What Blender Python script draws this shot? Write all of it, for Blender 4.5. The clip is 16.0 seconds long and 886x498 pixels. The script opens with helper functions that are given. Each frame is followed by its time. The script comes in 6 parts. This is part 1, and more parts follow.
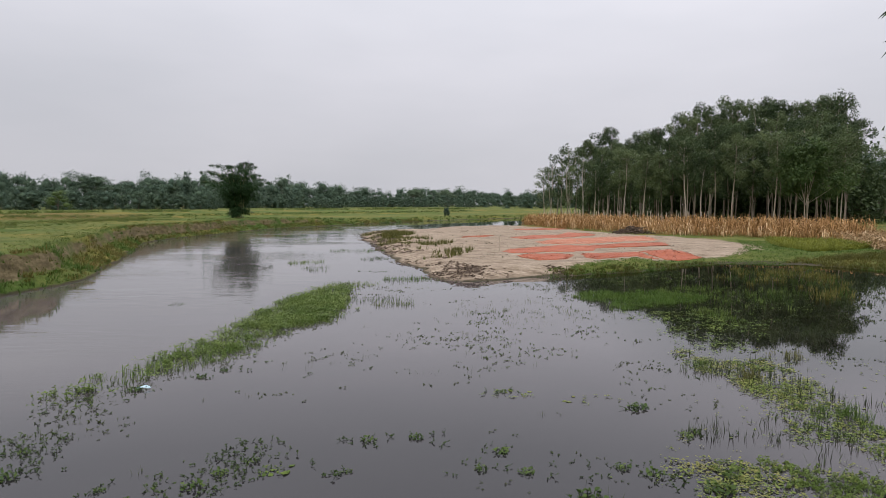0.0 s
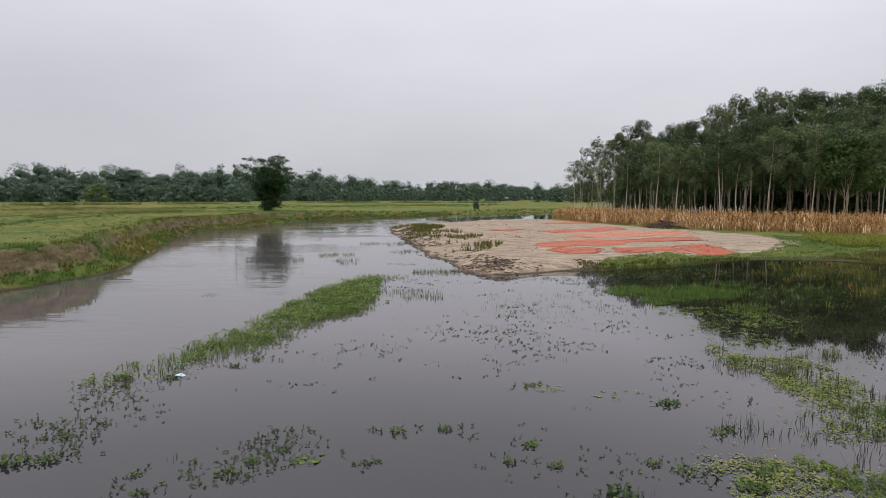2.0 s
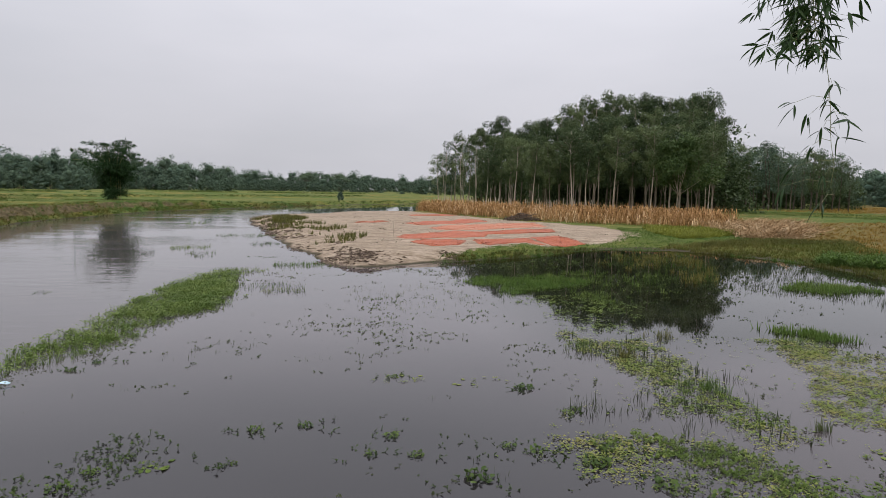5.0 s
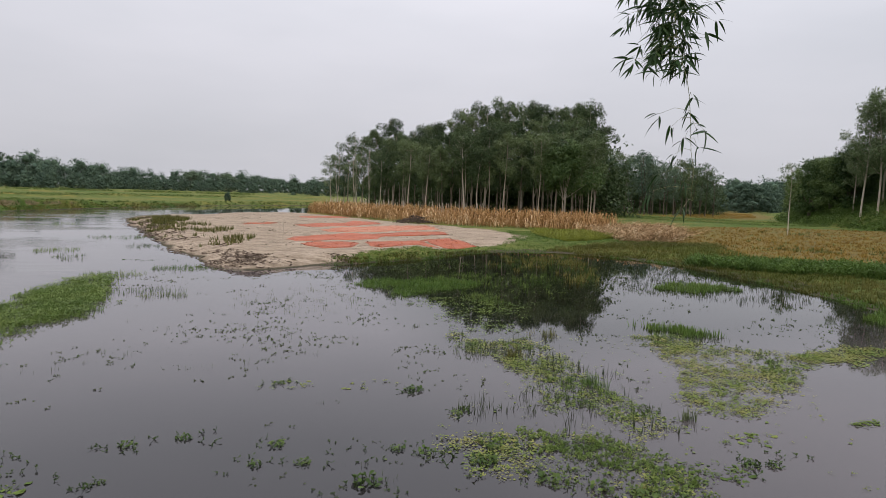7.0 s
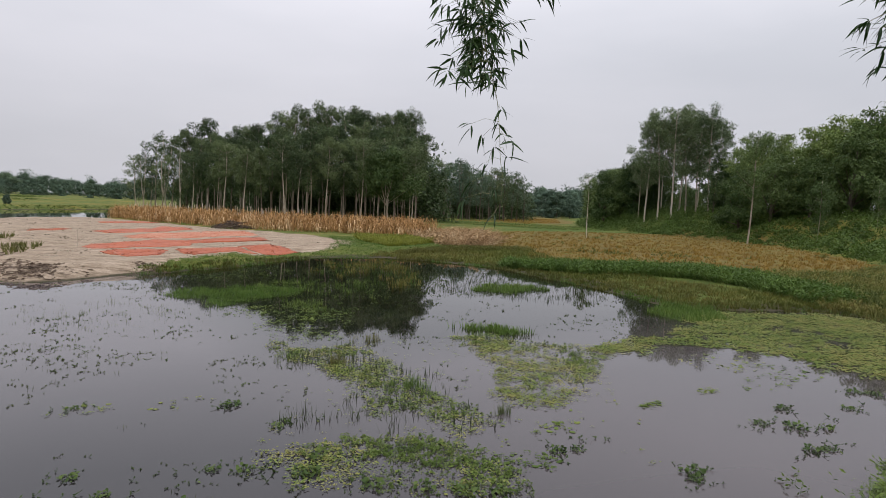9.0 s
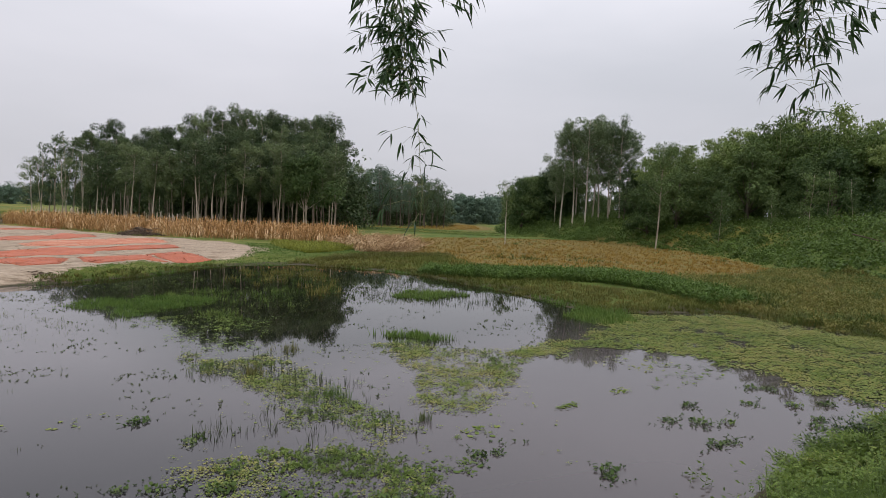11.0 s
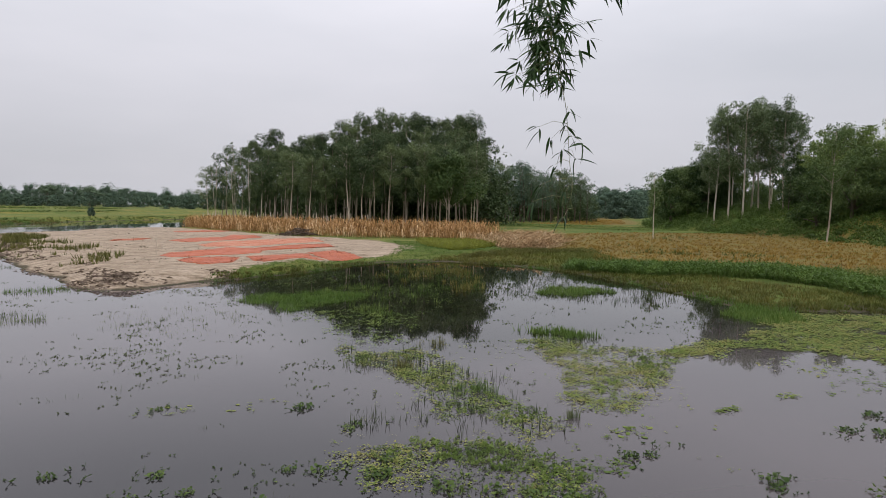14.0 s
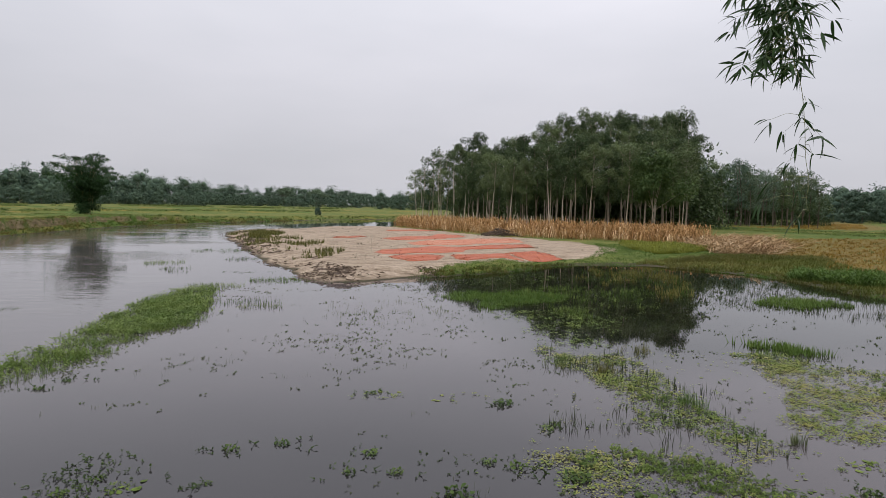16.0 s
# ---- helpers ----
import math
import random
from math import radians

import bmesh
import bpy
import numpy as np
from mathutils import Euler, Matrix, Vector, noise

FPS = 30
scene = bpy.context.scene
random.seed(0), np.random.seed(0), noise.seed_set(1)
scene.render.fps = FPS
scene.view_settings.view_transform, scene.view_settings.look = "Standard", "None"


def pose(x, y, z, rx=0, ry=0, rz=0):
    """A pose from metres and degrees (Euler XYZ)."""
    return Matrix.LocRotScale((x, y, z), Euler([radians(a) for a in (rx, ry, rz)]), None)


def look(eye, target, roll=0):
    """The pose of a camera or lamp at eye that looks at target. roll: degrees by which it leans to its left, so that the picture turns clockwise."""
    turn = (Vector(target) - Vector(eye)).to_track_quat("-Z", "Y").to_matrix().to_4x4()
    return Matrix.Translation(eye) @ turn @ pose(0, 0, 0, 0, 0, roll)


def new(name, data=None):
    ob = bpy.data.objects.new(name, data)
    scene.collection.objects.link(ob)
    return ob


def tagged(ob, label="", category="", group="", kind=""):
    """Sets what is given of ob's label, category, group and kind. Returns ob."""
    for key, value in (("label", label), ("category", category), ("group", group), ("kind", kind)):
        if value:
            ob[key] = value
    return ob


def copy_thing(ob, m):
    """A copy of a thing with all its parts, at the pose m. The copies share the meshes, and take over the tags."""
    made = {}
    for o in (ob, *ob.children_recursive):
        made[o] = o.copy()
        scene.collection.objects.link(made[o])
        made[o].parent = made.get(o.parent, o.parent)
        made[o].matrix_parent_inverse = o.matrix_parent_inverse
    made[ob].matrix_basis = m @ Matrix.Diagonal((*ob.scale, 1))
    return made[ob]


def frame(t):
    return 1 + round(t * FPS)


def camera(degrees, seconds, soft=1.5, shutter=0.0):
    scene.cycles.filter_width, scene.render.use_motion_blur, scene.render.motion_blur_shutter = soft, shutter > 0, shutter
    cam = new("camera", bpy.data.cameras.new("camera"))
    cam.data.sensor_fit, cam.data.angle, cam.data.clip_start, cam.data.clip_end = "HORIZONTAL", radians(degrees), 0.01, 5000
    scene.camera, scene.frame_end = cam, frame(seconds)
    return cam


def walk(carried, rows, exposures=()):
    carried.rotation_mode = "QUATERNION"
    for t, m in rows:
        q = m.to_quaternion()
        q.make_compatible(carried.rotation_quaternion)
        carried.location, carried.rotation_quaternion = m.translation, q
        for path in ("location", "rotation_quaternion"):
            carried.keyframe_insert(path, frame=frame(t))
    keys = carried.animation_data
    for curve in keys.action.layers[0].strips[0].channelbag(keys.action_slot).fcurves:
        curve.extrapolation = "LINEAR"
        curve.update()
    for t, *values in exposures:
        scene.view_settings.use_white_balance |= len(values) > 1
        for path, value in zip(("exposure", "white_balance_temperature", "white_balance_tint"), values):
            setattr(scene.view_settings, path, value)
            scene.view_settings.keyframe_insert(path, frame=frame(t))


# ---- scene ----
cam = camera(68.77, 16.0, soft=0.45)
# eye (metres), then pitch, roll and yaw of a hand-held camera that turns on the river bank
PATH = [
    (0.0, pose(-0.000, 0.000, 3.500, 86.060, -0.012, 0.001)),
    (0.5, pose(-0.000, -0.007, 3.501, 85.833, -0.048, 0.696)),
    (1.0, pose(0.002, -0.005, 3.502, 85.565, -0.103, 1.148)),
    (1.5, pose(-0.016, -0.002, 3.500, 85.436, 0.007, 1.742)),
    (2.0, pose(-0.014, 0.002, 3.483, 85.488, -0.180, 2.595)),
    (2.5, pose(0.002, 0.006, 3.500, 85.352, -0.139, 1.598)),
    (3.0, pose(0.007, 0.007, 3.490, 85.227, -0.501, -0.176)),
    (3.5, pose(0.014, 0.028, 3.488, 85.293, -0.865, -1.845)),
    (4.0, pose(0.034, 0.002, 3.496, 84.963, -1.025, -5.341)),
    (6.5, pose(0.081, 0.036, 3.500, 85.178, -1.383, -14.217)),
    (7.0, pose(0.125, 0.028, 3.496, 85.297, -1.777, -18.618)),
    (7.5, pose(0.141, 0.031, 3.488, 85.445, -1.759, -23.647)),
    (8.0, pose(0.144, 0.035, 3.485, 86.030, -1.898, -26.771)),
    (8.5, pose(0.163, 0.028, 3.493, 85.895, -2.138, -30.994)),
    (9.0, pose(0.172, 0.050, 3.499, 86.284, -2.179, -34.160)),
    (9.5, pose(0.176, 0.045, 3.506, 86.395, -1.952, -37.027)),
    (10.0, pose(0.177, 0.036, 3.522, 86.785, -1.441, -40.033)),
    (12.5, pose(0.170, 0.080, 3.487, 87.164, -2.558, -41.514)),
    (13.0, pose(0.157, 0.070, 3.489, 86.628, -2.641, -40.152)),
    (13.5, pose(0.141, 0.066, 3.500, 86.609, -1.955, -35.404)),
    (14.0, pose(0.104, 0.053, 3.503, 86.464, -0.915, -28.753)),
    (14.5, pose(0.055, 0.018, 3.505, 87.092, -0.855, -22.377)),
    (15.0, pose(0.024, 0.006, 3.501, 86.597, -0.882, -21.214)),
    (15.5, pose(0.045, 0.050, 3.497, 86.279, -1.436, -18.132)),
    (16.0, pose(0.030, 0.040, 3.491, 86.256, -1.181, -11.221)),
]
walk(cam, PATH)

# ---- world and sun: a bright overcast evening sky ----
world = bpy.data.worlds.new("overcast_sky")
scene.world = world
world.use_nodes = True
wt = world.node_tree
wt.nodes.clear()
w_out = wt.nodes.new("ShaderNodeOutputWorld")
w_bg = wt.nodes.new("ShaderNodeBackground")
w_sky = wt.nodes.new("ShaderNodeTexSky")
w_sky.sky_type = "NISHITA"
w_sky.sun_disc = False
w_sky.sun_elevation = radians(48)
w_sky.sun_rotation = radians(200)
w_sky.air_density, w_sky.dust_density = 1.0, 4.0
w_co = wt.nodes.new("ShaderNodeTexCoord")
w_map = wt.nodes.new("ShaderNodeMapping")
w_map.inputs["Scale"].default_value = (1.0, 1.0, 3.2)
w_noise = wt.nodes.new("ShaderNodeTexNoise")
w_noise.inputs["Scale"].default_value = 1.3
w_noise.inputs["Detail"].default_value = 5.0
w_noise.inputs["Roughness"].default_value = 0.5
w_ramp = wt.nodes.new("ShaderNodeValToRGB")
w_ramp.color_ramp.elements[0].position = 0.30
w_ramp.color_ramp.elements[0].color = (4.75, 4.82, 5.25, 1)
w_ramp.color_ramp.elements[1].position = 0.72
w_ramp.color_ramp.elements[1].color = (6.0, 5.92, 6.4, 1)
w_mix = wt.nodes.new("ShaderNodeMixRGB")
w_mix.inputs["Fac"].default_value = 0.93
w_bg.inputs["Strength"].default_value = 0.10
wt.links.new(w_co.outputs["Generated"], w_map.inputs["Vector"])
wt.links.new(w_map.outputs["Vector"], w_noise.inputs["Vector"])
wt.links.new(w_noise.outputs["Fac"], w_ramp.inputs["Fac"])
wt.links.new(w_sky.outputs["Color"], w_mix.inputs[1])
# thick cloud: brighter overhead than at the horizon
w_sep = wt.nodes.new("ShaderNodeSeparateXYZ")
w_up = wt.nodes.new("ShaderNodeMapRange")
w_up.inputs["To Min"].default_value = 1.0
w_up.inputs["To Max"].default_value = 3.1
w_up.interpolation_type = "SMOOTHSTEP"
w_up.inputs["From Min"].default_value = 0.03
w_mul = wt.nodes.new("ShaderNodeMixRGB")
w_mul.blend_type = "MULTIPLY"
w_mul.inputs["Fac"].default_value = 1.0
wt.links.new(w_co.outputs["Generated"], w_sep.inputs[0])
wt.links.new(w_sep.outputs["Z"], w_up.inputs["Value"])
w_east = wt.nodes.new("ShaderNodeMapRange")
w_east.inputs["From Min"].default_value = -0.5
w_east.inputs["From Max"].default_value = 1.0
w_east.inputs["To Min"].default_value = 1.07
w_east.inputs["To Max"].default_value = 1.17
w_side = wt.nodes.new("ShaderNodeMixRGB")
w_side.blend_type = "MULTIPLY"
w_side.inputs["Fac"].default_value = 1.0
wt.links.new(w_sep.outputs["X"], w_east.inputs["Value"])
wt.links.new(w_ramp.outputs["Color"], w_side.inputs[1])
wt.links.new(w_east.outputs[0], w_side.inputs[2])
wt.links.new(w_side.outputs["Color"], w_mul.inputs[1])
wt.links.new(w_up.outputs[0], w_mul.inputs[2])
wt.links.new(w_mul.outputs["Color"], w_mix.inputs[2])
wt.links.new(w_mix.outputs["Color"], w_bg.inputs["Color"])
wt.links.new(w_bg.outputs["Background"], w_out.inputs["Surface"])

sun_data = bpy.data.lights.new("sun", "SUN")
sun_data.energy = 0.75
sun_data.angle = radians(25)
sun_data.color = (1.0, 0.96, 0.9)
sun = new("sun", sun_data)
sun.matrix_world = look((-20, -50, 60), (0, 0, 0))

# ---- materials ----


def mat_base(name, rough=0.8, spec=0.3):
    m = bpy.data.materials.new(name)
    m.use_nodes = True
    b = m.node_tree.nodes["Principled BSDF"]
    b.inputs["Roughness"].default_value = rough
    b.inputs["Specular IOR Level"].default_value = spec
    return m, m.node_tree, b


def ramp_node(nt, stops):
    r = nt.nodes.new("ShaderNodeValToRGB")
    e = r.color_ramp.elements
    e[0].position, e[0].color = stops[0][0], (*stops[0][1], 1)
    e[1].position, e[1].color = stops[-1][0], (*stops[-1][1], 1)
    for p, c in stops[1:-1]:
        n = e.new(p)
        n.color = (*c, 1)
    return r


def noise_node(nt, scale, detail=4.0, rough=0.55, stretch=None):
    n = nt.nodes.new("ShaderNodeTexNoise")
    n.inputs["Scale"].default_value = scale
    n.inputs["Detail"].default_value = detail
    n.inputs["Roughness"].default_value = rough
    c = nt.nodes.new("ShaderNodeNewGeometry")
    if stretch:
        mp = nt.nodes.new("ShaderNodeMapping")
        mp.inputs["Scale"].default_value = stretch
        nt.links.new(c.outputs["Position"], mp.inputs["Vector"])
        nt.links.new(mp.outputs["Vector"], n.inputs["Vector"])
    else:
        nt.links.new(c.outputs["Position"], n.inputs["Vector"])
    return n


def mix_node(nt, fac, a, b, mode="MIX"):
    m = nt.nodes.new("ShaderNodeMixRGB")
    m.blend_type = mode
    for sock, v in ((m.inputs[0], fac), (m.inputs[1], a), (m.inputs[2], b)):
        if isinstance(v, (int, float)):
            sock.default_value = v
        elif isinstance(v, tuple):
            sock.default_value = (*v, 1)
        else:
            nt.links.new(v, sock)
    return m.outputs[0]


def math_node(nt, op, a, b=0.0, clamp=False):
    m = nt.nodes.new("ShaderNodeMath")
    m.operation = op
    m.use_clamp = clamp
    for sock, v in ((m.inputs[0], a), (m.inputs[1], b)):
        if isinstance(v, (int, float)):
            sock.default_value = v
        else:
            nt.links.new(v, sock)
    return m.outputs[0]


def bump_node(nt, height, strength, distance, b):
    n = nt.nodes.new("ShaderNodeBump")
    n.inputs["Strength"].default_value = strength
    n.inputs["Distance"].default_value = distance
    nt.links.new(height, n.inputs["Height"])
    nt.links.new(n.outputs["Normal"], b.inputs["Normal"])
    return n


def leaf_material(name, stops, rough=0.55, translucent=0.30, patch=0.35):
    """Foliage: colour from leaf to leaf by island, drifting over a few metres, with some light passing through."""
    m, nt, b = mat_base(name, rough, 0.15)
    geo = nt.nodes.new("ShaderNodeNewGeometry")
    info = nt.nodes.new("ShaderNodeObjectInfo")
    big = noise_node(nt, 0.35, 3.0)
    clump = noise_node(nt, 1.5, 2.0)
    f = math_node(nt, "MULTIPLY", geo.outputs["Random Per Island"], 0.22)
    g = math_node(nt, "MULTIPLY", big.outputs["Fac"], patch)
    g = math_node(nt, "ADD", g, math_node(nt, "MULTIPLY", math_node(nt, "SUBTRACT", clump.outputs["Fac"], 0.42), 0.75))
    h = math_node(nt, "MULTIPLY", info.outputs["Random"], 0.42)
    s = math_node(nt, "ADD", math_node(nt, "ADD", f, g), h, True)
    r = ramp_node(nt, stops)
    nt.links.new(s, r.inputs["Fac"])
    nt.links.new(r.outputs["Color"], b.inputs["Base Color"])
    if translucent > 0:
        tr = nt.nodes.new("ShaderNodeBsdfTranslucent")
        nt.links.new(r.outputs["Color"], tr.inputs["Color"])
        mx = nt.nodes.new("ShaderNodeMixShader")
        mx.inputs[0].default_value = translucent
        nt.links.new(b.outputs[0], mx.inputs[1])
        nt.links.new(tr.outputs[0], mx.inputs[2])
        nt.links.new(mx.outputs[0], nt.nodes["Material Output"].inputs["Surface"])
    return m


def bark_material(name, stops, scale=3.0, rough=0.85):
    m, nt, b = mat_base(name, rough, 0.2)
    n = noise_node(nt, scale, 5.0, 0.6, (1, 1, 0.25))
    info = nt.nodes.new("ShaderNodeObjectInfo")
    s = math_node(nt, "ADD", math_node(nt, "MULTIPLY", n.outputs["Fac"], 0.75), math_node(nt, "MULTIPLY", info.outputs["Random"], 0.3), True)
    r = ramp_node(nt, stops)
    nt.links.new(s, r.inputs["Fac"])
    nt.links.new(r.outputs["Color"], b.inputs["Base Color"])
    fine = noise_node(nt, scale * 8, 4.0, 0.6, (1, 1, 0.3))
    bump_node(nt, fine.outputs["Fac"], 0.5, 0.02, b)
    return m


EUCALYPT = leaf_material("eucalyptus_leaf", [(0.14, (0.020, 0.035, 0.014)), (0.48, (0.058, 0.088, 0.035)), (0.85, (0.155, 0.195, 0.085))])
# eucalyptus green made lighter to carry the haze over the tall bank trees
HAZEDGUM = leaf_material("hazed_gum_leaf", [(0.14, (0.040, 0.064, 0.030)), (0.48, (0.098, 0.138, 0.062)), (0.85, (0.200, 0.245, 0.120))])
HUMPGRASS = leaf_material("yellow_green_grass_blade", [(0.14, (0.110, 0.130, 0.020)), (0.48, (0.220, 0.235, 0.036)), (0.85, (0.330, 0.320, 0.065))])
BROADLEAF = leaf_material("broad_leaf", [(0.15, (0.022, 0.044, 0.015)), (0.5, (0.050, 0.086, 0.026)), (0.9, (0.120, 0.165, 0.052))])
# distance haze is mixed into this leaf colour: paler and bluer than near foliage
HAZEDLEAF = leaf_material("hazed_far_leaf", [(0.14, (0.046, 0.078, 0.060)), (0.45, (0.072, 0.112, 0.080)), (0.80, (0.116, 0.160, 0.098))], 1.0, 0.10, 0.5)
BAMBOO = leaf_material("bamboo_leaf", [(0.14, (0.026, 0.048, 0.012)), (0.46, (0.076, 0.120, 0.030)), (0.85, (0.185, 0.240, 0.066))])
DARKBAMBOO = leaf_material("dark_bamboo_leaf", [(0.15, (0.014, 0.036, 0.012)), (0.5, (0.028, 0.062, 0.020)), (0.9, (0.060, 0.105, 0.035))])
SHRUB = leaf_material("shrub_leaf", [(0.14, (0.030, 0.058, 0.012)), (0.48, (0.085, 0.135, 0.028)), (0.85, (0.175, 0.235, 0.058))])
LIGHTTREE = leaf_material("pale_leaf", [(0.15, (0.040, 0.070, 0.024)), (0.5, (0.074, 0.116, 0.038)), (0.9, (0.130, 0.180, 0.060))])
GRASS = leaf_material("grass_blade", [(0.15, (0.045, 0.085, 0.016)), (0.5, (0.085, 0.145, 0.028)), (0.85, (0.150, 0.200, 0.050)), (1.0, (0.24, 0.22, 0.08))])
DARKGRASS = leaf_material("rank_grass_blade", [(0.12, (0.026, 0.050, 0.010)), (0.45, (0.058, 0.098, 0.020)), (0.8, (0.120, 0.165, 0.040))])
OLIVEGRASS = leaf_material("olive_grass_blade", [(0.12, (0.046, 0.058, 0.014)), (0.45, (0.094, 0.098, 0.024)), (0.75, (0.160, 0.140, 0.038)), (1.0, (0.23, 0.15, 0.06))])
MEADOW = leaf_material("meadow_blade", [(0.12, (0.048, 0.076, 0.016)), (0.45, (0.100, 0.138, 0.032)), (0.8, (0.155, 0.182, 0.050)), (1.0, (0.20, 0.18, 0.07))])
FIELDGRASS = leaf_material("field_grass_blade", [(0.14, (0.036, 0.052, 0.011)), (0.45, (0.092, 0.110, 0.023)), (0.8, (0.165, 0.162, 0.042)), (1.0, (0.24, 0.19, 0.07))])
STUBBLE = leaf_material("rice_stubble", [(0.12, (0.130, 0.080, 0.016)), (0.4, (0.235, 0.145, 0.028)), (0.65, (0.310, 0.200, 0.044)), (0.85, (0.170, 0.152, 0.032))])
REED = leaf_material("reed_blade", [(0.15, (0.035, 0.060, 0.018)), (0.5, (0.070, 0.105, 0.030)), (0.9, (0.140, 0.150, 0.055))])
FLOATLEAF = leaf_material("floating_leaf", [(0.20, (0.022, 0.042, 0.008)), (0.45, (0.062, 0.100, 0.017)), (0.75, (0.130, 0.178, 0.034)), (1.0, (0.22, 0.21, 0.065))], 0.7, 0.1, 0.6)
NEARSHRUB = leaf_material("near_shrub_leaf", [(0.18, (0.012, 0.028, 0.005)), (0.45, (0.060, 0.100, 0.018)), (0.75, (0.150, 0.215, 0.045)), (1.0, (0.25, 0.28, 0.07))], 0.5, 0.3, 0.5)
HYACINTH = leaf_material("hyacinth_leaf", [(0.1, (0.022, 0.045, 0.009)), (0.5, (0.055, 0.092, 0.020)), (0.9, (0.120, 0.165, 0.042))], 0.5, 0.2)
SPRIG = leaf_material("water_sprig", [(0.15, (0.020, 0.030, 0.012)), (0.5, (0.045, 0.062, 0.020)), (0.9, (0.090, 0.110, 0.035))])
CORN = leaf_material("dry_corn_leaf", [(0.16, (0.085, 0.045, 0.016)), (0.36, (0.260, 0.140, 0.052)), (0.56, (0.400, 0.240, 0.100)), (0.74, (0.68, 0.50, 0.30))], 0.8, 0.15)
FLATCORN = leaf_material("weathered_corn_leaf", [(0.16, (0.070, 0.042, 0.017)), (0.36, (0.200, 0.118, 0.050)), (0.56, (0.310, 0.195, 0.092)), (0.80, (0.48, 0.36, 0.22))], 0.85, 0.15)
NEARBAMBOO = leaf_material("overhanging_bamboo_leaf", [(0.1, (0.016, 0.038, 0.011)), (0.6, (0.034, 0.068, 0.021)), (0.95, (0.066, 0.108, 0.032)), (1.0, (0.20, 0.22, 0.05))], 0.4, 0.3)
PALEBARK = bark_material("pale_smooth_bark", [(0.2, (0.17, 0.13, 0.095)), (0.5, (0.36, 0.30, 0.235)), (0.9, (0.56, 0.50, 0.42))])
BROWNBARK = bark_material("brown_smooth_bark", [(0.2, (0.09, 0.068, 0.05)), (0.5, (0.17, 0.135, 0.105)), (0.9, (0.34, 0.29, 0.24))])
DARKBARK = bark_material("dark_bark", [(0.2, (0.05, 0.04, 0.03)), (0.5, (0.10, 0.08, 0.06)), (0.9, (0.18, 0.15, 0.12))])
CULM = bark_material("bamboo_culm", [(0.2, (0.10, 0.12, 0.04)), (0.5, (0.19, 0.19, 0.08)), (0.9, (0.30, 0.27, 0.14))], 2.0, 0.5)
DEADWOOD = bark_material("dead_wood", [(0.2, (0.055, 0.038, 0.028)), (0.5, (0.11, 0.08, 0.06)), (0.9, (0.22, 0.17, 0.13))])
DRYWOOD = bark_material("dry_grey_wood", [(0.2, (0.20, 0.17, 0.13)), (0.5, (0.34, 0.29, 0.22)), (0.9, (0.48, 0.42, 0.34))])


